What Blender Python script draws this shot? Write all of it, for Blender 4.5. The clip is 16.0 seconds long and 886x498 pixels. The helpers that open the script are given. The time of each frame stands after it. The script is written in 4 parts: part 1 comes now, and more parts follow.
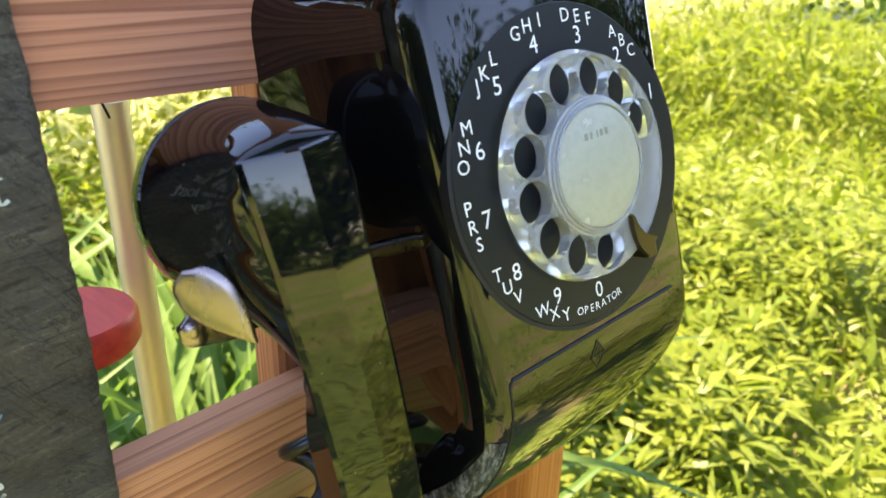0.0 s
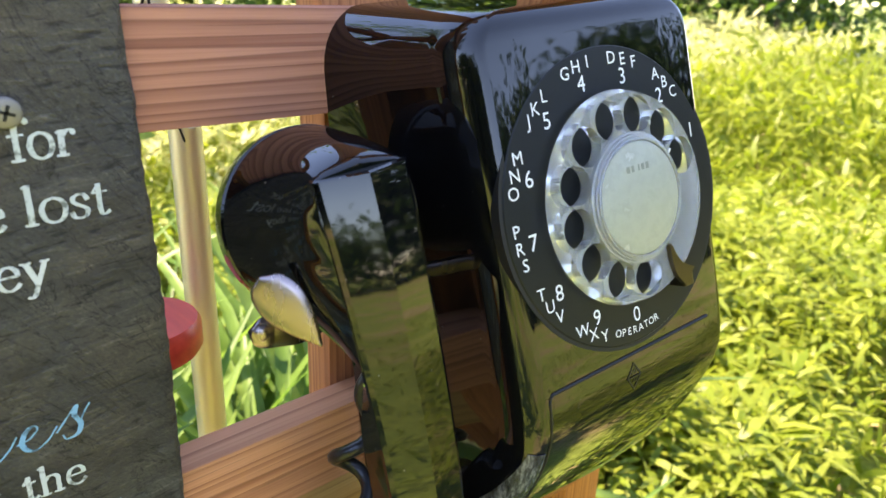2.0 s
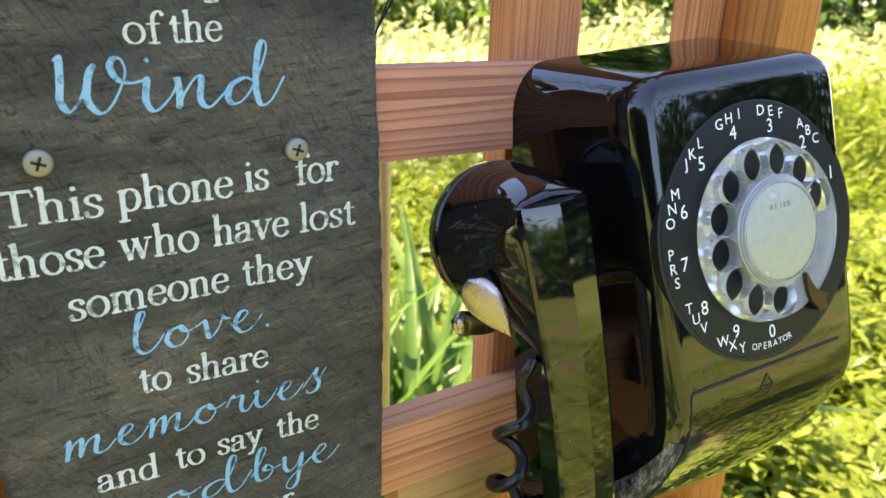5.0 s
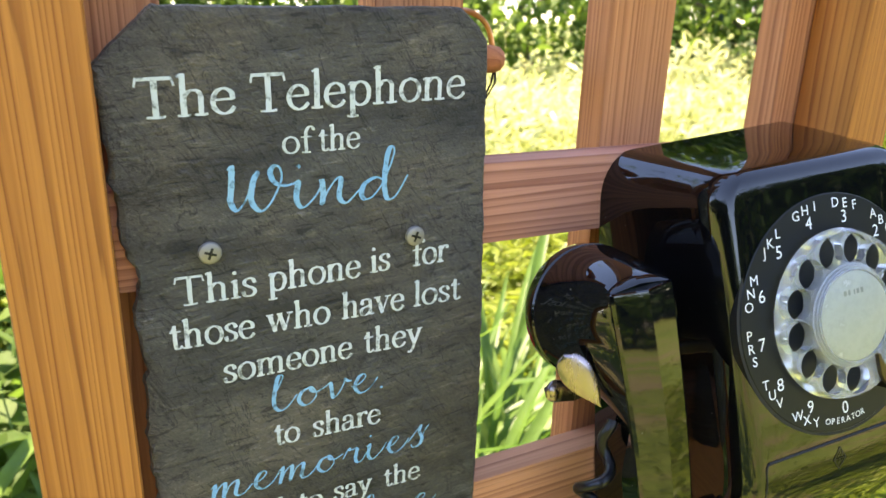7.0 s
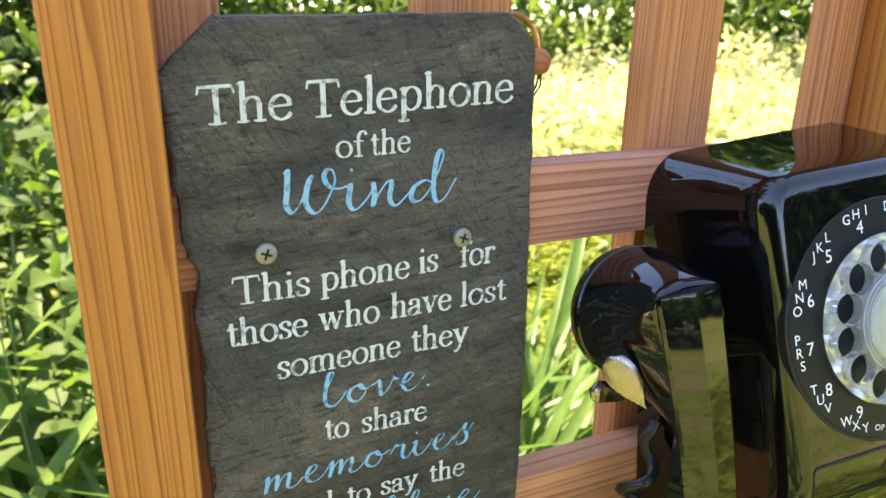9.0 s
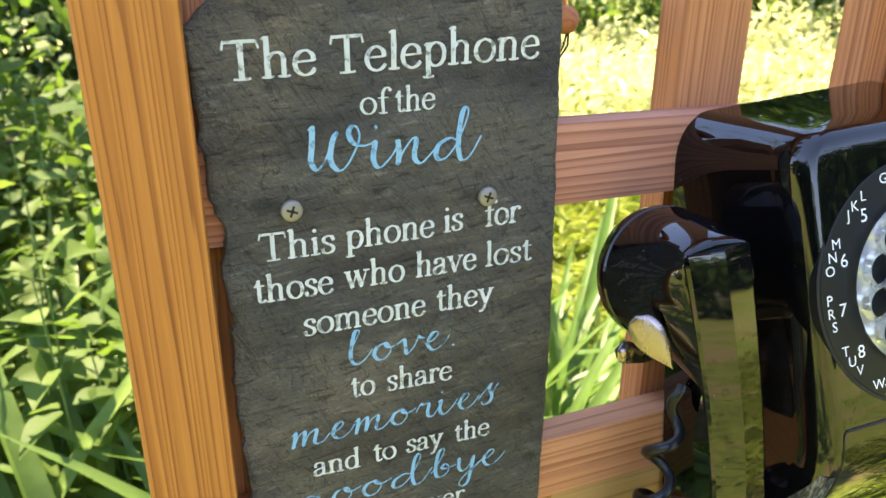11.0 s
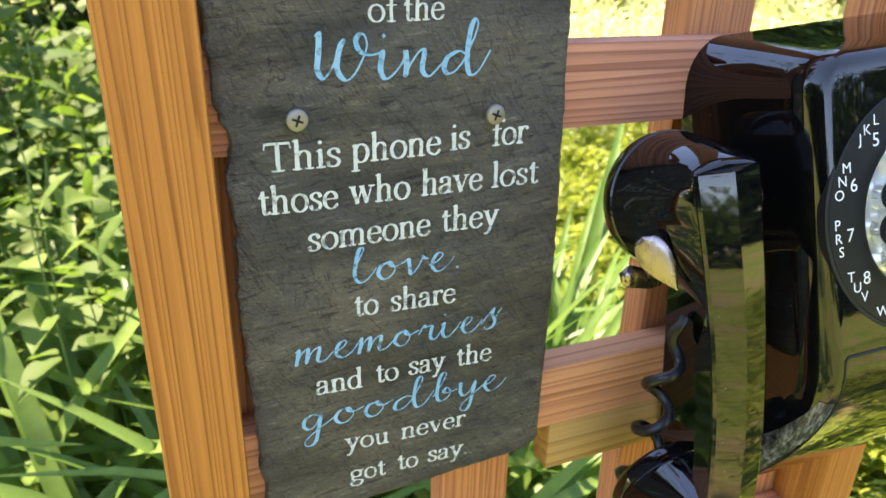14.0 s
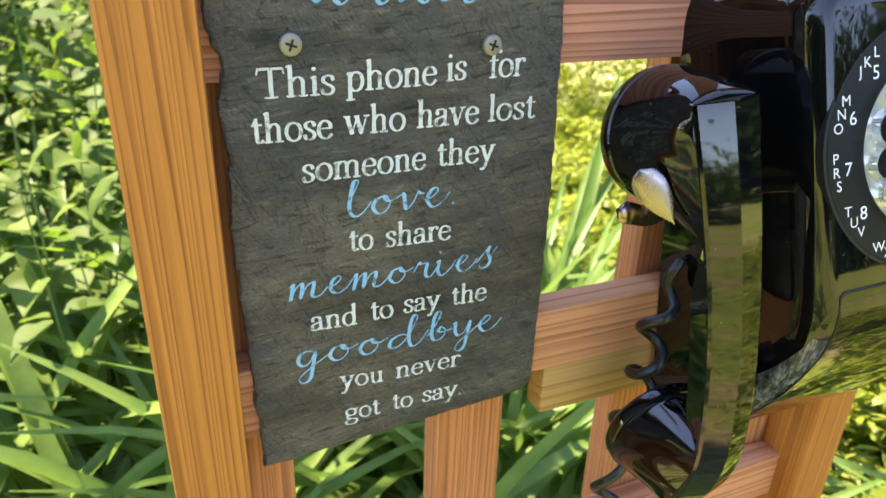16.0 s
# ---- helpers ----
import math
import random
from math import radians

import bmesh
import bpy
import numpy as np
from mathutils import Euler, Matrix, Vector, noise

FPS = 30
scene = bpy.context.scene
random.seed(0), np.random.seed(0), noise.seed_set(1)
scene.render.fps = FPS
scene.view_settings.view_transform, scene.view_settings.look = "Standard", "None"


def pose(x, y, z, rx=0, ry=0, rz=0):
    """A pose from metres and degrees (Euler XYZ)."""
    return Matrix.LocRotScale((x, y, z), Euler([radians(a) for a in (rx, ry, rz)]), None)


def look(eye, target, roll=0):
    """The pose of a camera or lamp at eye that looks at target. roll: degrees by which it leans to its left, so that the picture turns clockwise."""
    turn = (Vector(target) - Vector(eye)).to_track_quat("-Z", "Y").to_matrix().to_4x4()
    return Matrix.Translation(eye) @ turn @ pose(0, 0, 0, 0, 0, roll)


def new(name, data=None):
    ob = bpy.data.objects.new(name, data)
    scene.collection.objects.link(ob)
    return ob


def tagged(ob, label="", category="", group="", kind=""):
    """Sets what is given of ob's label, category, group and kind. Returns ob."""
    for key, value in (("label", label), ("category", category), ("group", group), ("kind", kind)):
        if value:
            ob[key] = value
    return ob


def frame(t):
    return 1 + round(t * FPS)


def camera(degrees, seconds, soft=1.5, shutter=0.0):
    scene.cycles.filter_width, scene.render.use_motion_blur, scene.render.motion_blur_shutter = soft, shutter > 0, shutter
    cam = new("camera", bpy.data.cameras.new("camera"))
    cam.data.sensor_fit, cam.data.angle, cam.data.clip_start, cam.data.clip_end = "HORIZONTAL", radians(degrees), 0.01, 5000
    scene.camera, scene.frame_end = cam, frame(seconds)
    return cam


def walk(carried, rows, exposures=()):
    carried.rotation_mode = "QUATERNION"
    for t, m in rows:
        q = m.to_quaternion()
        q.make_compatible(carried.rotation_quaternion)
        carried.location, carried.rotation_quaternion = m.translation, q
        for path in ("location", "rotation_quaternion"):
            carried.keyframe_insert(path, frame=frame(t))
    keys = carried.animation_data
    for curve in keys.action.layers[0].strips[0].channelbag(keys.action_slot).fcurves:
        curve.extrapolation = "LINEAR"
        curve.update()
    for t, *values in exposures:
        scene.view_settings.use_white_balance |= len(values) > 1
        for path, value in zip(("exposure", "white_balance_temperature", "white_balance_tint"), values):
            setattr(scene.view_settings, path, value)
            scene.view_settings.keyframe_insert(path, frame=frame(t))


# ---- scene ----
cam = camera(63.9, 16.0)
cam.data.dof.use_dof = True                             # close focus: the meadow lies out of focus
cam.data.dof.focus_distance = 0.285
cam.data.dof.aperture_fstop = cam.data.lens / 1.6
PATH = [
    (0, 0.0017, 0.0102, 1.3788, -46.39, -23.34, 1.48),
    (0.5, -0.0019, 0.0139, 1.3772, -46.11, -22.00, 1.86),
    (1, -0.0057, 0.0176, 1.3782, -45.11, -21.43, 1.95),
    (1.5, -0.0087, 0.0112, 1.3850, -44.29, -20.86, 2.13),
    (2, -0.0142, -0.0004, 1.3815, -42.97, -20.74, 2.30),
    (2.5, -0.0207, -0.0101, 1.3860, -41.37, -20.64, 2.39),
    (3, -0.0285, -0.0135, 1.3874, -39.79, -20.60, 2.42),
    (3.5, -0.0371, -0.0124, 1.3875, -38.13, -20.95, 2.49),
    (6, -0.0850, -0.0358, 1.4196, -30.14, -19.32, 1.71),
    (6.5, -0.0934, -0.0354, 1.4275, -29.14, -18.79, 1.77),
    (7, -0.0950, -0.0395, 1.4324, -28.13, -18.34, 1.74),
    (7.5, -0.0965, -0.0424, 1.4375, -27.14, -18.08, 1.65),
    (8, -0.1006, -0.0429, 1.4413, -26.37, -18.18, 1.52),
    (8.5, -0.1010, -0.0424, 1.4403, -25.96, -18.47, 1.49),
    (9, -0.1016, -0.0410, 1.4363, -25.16, -18.77, 1.18),
    (11.5, -0.1008, -0.0454, 1.4277, -22.58, -21.10, 0.48),
    (12, -0.1008, -0.0478, 1.4255, -22.57, -21.39, 0.64),
    (12.5, -0.1023, -0.0482, 1.4241, -22.79, -21.89, 0.97),
    (13, -0.1020, -0.0482, 1.4185, -22.51, -22.28, 1.00),
    (13.5, -0.1025, -0.0471, 1.4165, -22.83, -22.99, 1.25),
    (14, -0.1057, -0.0463, 1.4106, -23.06, -23.57, 1.45),
    (14.5, -0.1076, -0.0478, 1.4074, -22.95, -23.99, 1.48),
    (15, -0.1071, -0.0486, 1.4022, -23.42, -24.72, 1.70),
    (15.5, -0.1059, -0.0507, 1.3979, -23.71, -25.24, 1.84),
    (16, -0.1083, -0.0502, 1.3941, -23.80, -25.61, 1.92),
]
walk(cam, [(t, pose(x, y, z, 0, 0, yaw) @ pose(0, 0, 0, 90 + pitch) @ pose(0, 0, 0, 0, 0, roll)) for t, x, y, z, yaw, pitch, roll in PATH], [(0, 3.05, 8500, 22), (6, 3.08, 8500, 22), (16, 3.15, 8500, 22)])

# ---- world and light ----
SUN_DIR = Vector((-0.34, 0.40, 0.85)).normalized()      # towards the sun: high, behind the trellis
world = bpy.data.worlds.new("sky")
scene.world = world
world.use_nodes = True
wn = world.node_tree.nodes
sky = wn.new("ShaderNodeTexSky")
sky.sky_type = "NISHITA"
sky.sun_disc = False
sky.sun_elevation = math.asin(SUN_DIR.z)
sky.sun_rotation = math.atan2(SUN_DIR.x, SUN_DIR.y)
sky.altitude = 1200
sky.dust_density = 0.0
sky.air_density = 0.85
sky.ozone_density = 3.0
wn["Background"].inputs["Strength"].default_value = 0.15
world.node_tree.links.new(sky.outputs[0], wn["Background"].inputs["Color"])
sun_data = bpy.data.lights.new("sun", "SUN")
sun_data.energy = 3.45
sun_data.angle = radians(0.55)
sun_data.color = (1.0, 0.95, 0.86)
sun = new("sun", sun_data)
sun.matrix_world = look(SUN_DIR * 30, (0, 0, 0))


# ---- materials ----
def material(name, color=(0.5, 0.5, 0.5), rough=0.5, metal=0.0, **more):
    m = bpy.data.materials.new(name)
    m.use_nodes = True
    b = m.node_tree.nodes["Principled BSDF"]
    b.inputs["Base Color"].default_value = (*color, 1)
    b.inputs["Roughness"].default_value = rough
    b.inputs["Metallic"].default_value = metal
    for key, value in more.items():
        b.inputs[key.replace("_", " ")].default_value = value
    return m, m.node_tree, b


def node(tree, kind, **values):
    n = tree.nodes.new(kind)
    for key, value in values.items():
        n.inputs[key.replace("_", " ")].default_value = value
    return n


def ramp(tree, source, stops):
    r = tree.nodes.new("ShaderNodeValToRGB")
    e = r.color_ramp.elements
    while len(e) < len(stops):
        e.new(0.5)
    for k, (p, c) in zip(e, stops):
        k.position, k.color = p, (*c, 1)
    tree.links.new(source, r.inputs["Fac"])
    return r.outputs["Color"]


def coords(tree, scale=(1, 1, 1), space="Object", jitter=0.0):
    tc = tree.nodes.new("ShaderNodeTexCoord")
    mp = tree.nodes.new("ShaderNodeMapping")
    mp.inputs["Scale"].default_value = scale
    tree.links.new(tc.outputs[space], mp.inputs["Vector"])
    if jitter:
        info = tree.nodes.new("ShaderNodeObjectInfo")
        mul = tree.nodes.new("ShaderNodeMath")
        mul.operation = "MULTIPLY"
        mul.inputs[1].default_value = jitter
        tree.links.new(info.outputs["Random"], mul.inputs[0])
        tree.links.new(mul.outputs[0], mp.inputs["Location"])
    return mp.outputs["Vector"]


def noise_tex(tree, vector, scale, detail=4.0, rough=0.55, distort=0.0):
    n = node(tree, "ShaderNodeTexNoise", Scale=scale, Detail=detail, Roughness=rough, Distortion=distort)
    tree.links.new(vector, n.inputs["Vector"])
    return n.outputs["Fac"]


def mix(tree, a, b, fac, how="MIX"):
    n = tree.nodes.new("ShaderNodeMix")
    n.data_type, n.blend_type = "RGBA", how
    for value, slot in ((a, 6), (b, 7), (fac, 0)):
        if isinstance(value, (tuple, float, int)):
            n.inputs[slot].default_value = (*value, 1) if isinstance(value, tuple) else value
        else:
            tree.links.new(value, n.inputs[slot])
    return n.outputs[2]


def bump(tree, b, height, strength=0.3, distance=0.001):
    n = node(tree, "ShaderNodeBump", Strength=strength, Distance=distance)
    tree.links.new(height, n.inputs["Height"])
    tree.links.new(n.outputs[0], b.inputs["Normal"])
    return n


def wood(name, light, dark, rings=95.0, across=0.0):
    """Sawn softwood: the length of a board lies along its own x, the growth rings run round that axis."""
    m, t, b = material(name, light, 0.72, Specular_IOR_Level=0.25)
    v = coords(t, (1, 1, 1), jitter=7.0)
    fib = noise_tex(t, coords(t, (18, 700, 700), jitter=3.0), 1.0, 5, 0.65)
    slow = noise_tex(t, coords(t, (3.0, 22, 22), jitter=5.0), 1.0, 3, 0.5)
    mp = t.nodes.new("ShaderNodeMapping")
    mp.inputs["Location"].default_value = (0, 0.013, across)
    mp.inputs["Scale"].default_value = (0.035, 0.55, 0.55)
    mp.inputs["Rotation"].default_value = (radians(28), 0, 0)
    tc = t.nodes.new("ShaderNodeTexCoord")
    t.links.new(tc.outputs["Object"], mp.inputs["Vector"])
    add = t.nodes.new("ShaderNodeVectorMath")
    add.operation = "MULTIPLY_ADD"
    info = t.nodes.new("ShaderNodeObjectInfo")
    add.inputs[1].default_value = (0.0, 0.02, 0.03)
    t.links.new(info.outputs["Random"], add.inputs[0])
    t.links.new(mp.outputs[0], add.inputs[2])
    uneven = noise_tex(t, coords(t, (0.9, 75, 75), jitter=6.0), 1.0, 2, 0.5)
    shift = t.nodes.new("ShaderNodeMapRange")
    shift.inputs["To Min"].default_value, shift.inputs["To Max"].default_value = -0.006, 0.006
    t.links.new(uneven, shift.inputs["Value"])
    up_ = t.nodes.new("ShaderNodeCombineXYZ")
    t.links.new(shift.outputs[0], up_.inputs["Z"])
    moved = t.nodes.new("ShaderNodeVectorMath")
    t.links.new(add.outputs[0], moved.inputs[0])
    t.links.new(up_.outputs[0], moved.inputs[1])
    w = t.nodes.new("ShaderNodeTexWave")
    w.wave_type, w.bands_direction, w.wave_profile = "BANDS", "Z", "SAW"
    w.inputs["Scale"].default_value = rings
    w.inputs["Distortion"].default_value = 4.2
    w.inputs["Detail"].default_value = 1.5
    w.inputs["Detail Scale"].default_value = 0.5
    t.links.new(moved.outputs[0], w.inputs["Vector"])
    mid = tuple(0.45 * p + 0.55 * q for p, q in zip(light, dark))
    grain = ramp(t, w.outputs["Fac"], [(0.0, light), (0.36, light), (0.70, mid), (0.86, dark), (0.95, tuple(0.60 * p for p in dark)), (1.0, light)])
    lines = noise_tex(t, coords(t, (1.6, 90, 620), jitter=4.0), 1.0, 3, 0.6, 0.3)
    streaks = ramp(t, lines, [(0.30, dark), (0.42, mid), (0.52, light), (0.66, tuple(min(1.0, 1.12 * p) for p in light))])
    grain = mix(t, grain, streaks, 0.26)
    soft_ = t.nodes.new("ShaderNodeMath")
    soft_.operation = "MULTIPLY"
    soft_.inputs[1].default_value = 0.45
    t.links.new(slow, soft_.inputs[0])
    c = mix(t, grain, tuple(0.80 * p for p in light), soft_.outputs[0])
    half = t.nodes.new("ShaderNodeMath")
    half.operation = "MULTIPLY"
    half.inputs[1].default_value = 0.55
    t.links.new(fib, half.inputs[0])
    c = mix(t, c, dark, half.outputs[0], "MULTIPLY")
    pores = ramp(t, noise_tex(t, coords(t, (9, 520, 520), jitter=2.0), 1.0, 3, 0.6), [(0.0, (0, 0, 0)), (0.30, (0, 0, 0)), (0.36, (1, 1, 1))])
    c2 = t.nodes.new("ShaderNodeMix")
    c2.data_type, c2.blend_type = "RGBA", "MULTIPLY"
    c2.inputs[0].default_value = 0.28
    t.links.new(c, c2.inputs[6])
    t.links.new(pores, c2.inputs[7])
    t.links.new(c2.outputs[2], b.inputs["Base Color"])
    h = mix(t, w.outputs["Fac"], fib, 0.5)
    bump(t, b, h, 0.35, 0.0006)
    return m


WOOD_POST = wood("stained_fir", (0.64, 0.252, 0.052), (0.30, 0.088, 0.016), 230)
WOOD_RAIL = wood("weathered_cedar", (0.70, 0.318, 0.200), (0.29, 0.092, 0.055), 120)
# lower rails: less weathered cedar, also lightened to stand for sun and bounce
WOOD_LOW_LIT = wood("tan_cedar_lightened", (0.78, 0.37, 0.19), (0.40, 0.138, 0.060), 110)
WOOD_SLAT = wood("cedar_slat", (0.72, 0.300, 0.120), (0.32, 0.095, 0.036), 180)
WOOD_PALE = wood("pale_pine", (0.60, 0.37, 0.14), (0.42, 0.22, 0.07), 70)


def gloss_black():
    m, t, b = material("black_plastic", (0.003, 0.003, 0.0035), 0.02, IOR=1.56)
    v = coords(t)
    wave = noise_tex(t, v, 55, 2, 0.4)
    dust = noise_tex(t, v, 900, 2, 0.6)
    r = ramp(t, dust, [(0.0, (0.026,) * 3), (0.66, (0.036,) * 3), (0.78, (0.26,) * 3)])
    t.links.new(r, b.inputs["Roughness"])
    specks = ramp(t, noise_tex(t, v, 620, 1, 0.4), [(0.0, (0.003, 0.003, 0.0035)), (0.80, (0.003, 0.003, 0.0035)), (0.84, (0.16, 0.15, 0.14))])
    t.links.new(specks, b.inputs["Base Color"])
    bump(t, b, wave, 0.05, 0.0012)
    return m


BLACK = gloss_black()
PLATE, _t, _b = material("dial_plate_enamel", (0.012, 0.013, 0.013), 0.36, Specular_IOR_Level=0.22)
bump(_t, _b, noise_tex(_t, coords(_t), 1600, 2), 0.08, 0.0003)
GROOVE, _, _ = material("shadow_gap", (0.004, 0.004, 0.004), 0.6)
WHITE_INK, _t, _b = material("white_ink", (0.80, 0.80, 0.78), 0.55)
STEEL, _t, _b = material("polished_chrome", (0.33, 0.265, 0.255), 0.2, 1.0)
t_scr = ramp(_t, noise_tex(_t, coords(_t, (300, 300, 40)), 1.0, 4), [(0.0, (0.20,) * 3), (0.55, (0.26,) * 3), (0.8, (0.40,) * 3)])
_t.links.new(t_scr, _b.inputs["Roughness"])
ZINC, _t, _b = material("zinc_screw_head", (0.27, 0.245, 0.21), 0.55, 0.5)
bump(_t, _b, noise_tex(_t, coords(_t), 900, 3), 0.25, 0.0004)
CLEAR, _t, _b = material("clear_acrylic", (0.88, 0.89, 0.86), 0.05, IOR=1.45)
_b.inputs["Transmission Weight"].default_value = 0.82
CARD, _t, _b = material("yellowed_dial_card", (0.62, 0.62, 0.50), 0.35)
_c = ramp(_t, noise_tex(_t, coords(_t), 110, 5, 0.6), [(0.0, (0.27, 0.28, 0.22)), (0.5, (0.36, 0.37, 0.29)), (0.62, (0.32, 0.33, 0.26)), (0.68, (0.46, 0.46, 0.38))])
_t.links.new(_c, _b.inputs["Base Color"])
INK_GREY, _, _ = material("faded_ink", (0.22, 0.23, 0.18), 0.6)


def slate_material():
    m, t, b = material("split_slate", (0.05, 0.05, 0.045), 0.46)
    v = coords(t)

    def slanted(angle, sx, sz):
        mp = t.nodes.new("ShaderNodeMapping")
        mp.vector_type = "TEXTURE"
        mp.inputs["Rotation"].default_value = (0, radians(angle), 0)
        mp.inputs["Scale"].default_value = (1 / sx, 0.05, 1 / sz)
        t.links.new(v, mp.inputs["Vector"])
        return mp.outputs[0]
    streak = noise_tex(t, slanted(-8, 24, 100), 1.0, 9, 0.78, 0.4)
    ripple = noise_tex(t, slanted(30, 60, 130), 1.0, 9, 0.80, 0.6)
    crack = noise_tex(t, slanted(56, 20, 85), 1.0, 7, 0.65, 1.2)
    broad = noise_tex(t, v, 16, 4, 0.6)
    fine = noise_tex(t, slanted(42, 500, 950), 1.0, 4, 0.75)
    c = ramp(t, broad, [(0.25, (0.074, 0.072, 0.068)), (0.48, (0.106, 0.095, 0.078)), (0.62, (0.140, 0.116, 0.086)), (0.8, (0.110, 0.100, 0.084))])
    c = mix(t, c, ramp(t, streak, [(0.30, (0.32,) * 3), (0.42, (0.82,) * 3), (0.56, (1.1,) * 3), (0.70, (2.0,) * 3)]), 0.62, "MULTIPLY")
    c = mix(t, c, ramp(t, ripple, [(0.25, (0.45,) * 3), (0.42, (0.9,) * 3), (0.6, (1.1,) * 3), (0.75, (1.8,) * 3)]), 0.6, "MULTIPLY")
    c = mix(t, c, ramp(t, crack, [(0.0, (1, 1, 1)), (0.490, (1, 1, 1)), (0.496, (0.10,) * 3), (0.504, (0.10,) * 3), (0.508, (1, 1, 1))]), 0.75, "MULTIPLY")
    c = mix(t, c, ramp(t, fine, [(0.25, (0.35,) * 3), (0.5, (1.0,) * 3), (0.62, (1.4,) * 3), (0.70, (3.6,) * 3)]), 0.55, "MULTIPLY")
    band = noise_tex(t, slanted(-3, 7, 46), 1.0, 3, 0.5, 0.6)
    c = mix(t, c, ramp(t, band, [(0.30, (0.42,) * 3), (0.45, (0.85,) * 3), (0.58, (1.12,) * 3), (0.75, (1.25,) * 3)]), 0.9, "MULTIPLY")
    flake = noise_tex(t, slanted(-5, 95, 520), 1.0, 5, 0.6, 0.5)
    c = mix(t, c, ramp(t, flake, [(0.0, (0.15,) * 3), (0.36, (0.22,) * 3), (0.42, (0.95,) * 3), (0.58, (1.05,) * 3), (0.68, (1.9,) * 3)]), 0.8, "MULTIPLY")
    for x, z, wide, tall in ((-0.054, 0.0605, 0.0055, 0.0032), (0.030, 0.0565, 0.0045, 0.0024), (-0.050, 0.1275, 0.0032, 0.0018)):
        spot = t.nodes.new("ShaderNodeMapping")
        spot.inputs["Location"].default_value = (-x / wide, 0, -z / tall)
        spot.inputs["Scale"].default_value = (1 / wide, 0, 1 / tall)
        t.links.new(v, spot.inputs["Vector"])
        far = t.nodes.new("ShaderNodeVectorMath")
        far.operation = "LENGTH"
        t.links.new(spot.outputs[0], far.inputs[0])
        ragged = t.nodes.new("ShaderNodeMath")
        ragged.operation = "MULTIPLY"
        t.links.new(far.outputs["Value"], ragged.inputs[0])
        t.links.new(noise_tex(t, v, 240, 4, 0.6), ragged.inputs[1])
        c = mix(t, c, ramp(t, ragged.outputs[0], [(0.0, (0.50,) * 3), (0.38, (0.55,) * 3), (0.60, (1, 1, 1))]), 1.0, "MULTIPLY")
    t.links.new(c, b.inputs["Base Color"])
    h = mix(t, mix(t, mix(t, streak, ripple, 0.55), flake, 0.30), fine, 0.24)
    bump(t, b, h, 1.0, 0.0075)
    return m


SLATE = slate_material()


def paint(name, a, c, dirt):
    m, t, b = material(name, a, 0.6)
    v = coords(t)
    wear = noise_tex(t, v, 260, 5, 0.65)
    col = ramp(t, noise_tex(t, v, 45, 3), [(0.3, a), (0.7, c)])
    worn = ramp(t, wear, [(0.0, (1, 1, 1)), (0.36, (1, 1, 1)), (0.47, (0, 0, 0))])
    t.links.new(mix(t, col, dirt, worn), b.inputs["Base Color"])
    bump(t, b, wear, 0.3, 0.0004)
    return m


PAINT_WHITE = paint("white_sign_paint", (0.47, 0.52, 0.51), (0.58, 0.60, 0.60), (0.15, 0.165, 0.155))
PAINT_BLUE = paint("pale_blue_sign_paint", (0.10, 0.34, 0.56), (0.22, 0.44, 0.60), (0.06, 0.14, 0.20))
ALU, _t, _b = material("brushed_aluminium_tube", (0.74, 0.62, 0.43), 0.46, 0.75)
RED, _t, _b = material("red_enamel", (0.62, 0.045, 0.025), 0.4)
_c = ramp(_t, noise_tex(_t, coords(_t, (160, 20, 160)), 1.0, 3), [(0.3, (0.50, 0.03, 0.02)), (0.7, (0.70, 0.07, 0.04))])
_t.links.new(_c, _b.inputs["Base Color"])
RING_WOOD = wood("varnished_ring", (0.55, 0.20, 0.085), (0.35, 0.10, 0.04), 120)
COPPER, _, _ = material("copper_wire", (0.50, 0.22, 0.12), 0.35, 1.0)
STRING, _, _ = material("black_string", (0.02, 0.018, 0.016), 0.9)
# scuffs, with the reflection of pale sky painted in as light grey streaks
SCUFF_SHEEN, _t, _b = material("scuffed_plastic_with_sky_sheen", (0.05, 0.052, 0.058), 0.22)
_n = noise_tex(_t, coords(_t, (520, 260, 34)), 1.0, 5, 0.7)
_t.links.new(ramp(_t, _n, [(0.35, (0.006, 0.006, 0.007)), (0.50, (0.050, 0.053, 0.063)), (0.66, (0.22, 0.23, 0.26))]), _b.inputs["Base Color"])
bump(_t, _b, _n, 0.5, 0.0006)
BRONZE, _, _ = material("dark_bronzed_steel", (0.11, 0.09, 0.068), 0.28, 1.0)
RUBBER, _, _ = material("black_cord_rubber", (0.011, 0.011, 0.012), 0.28)


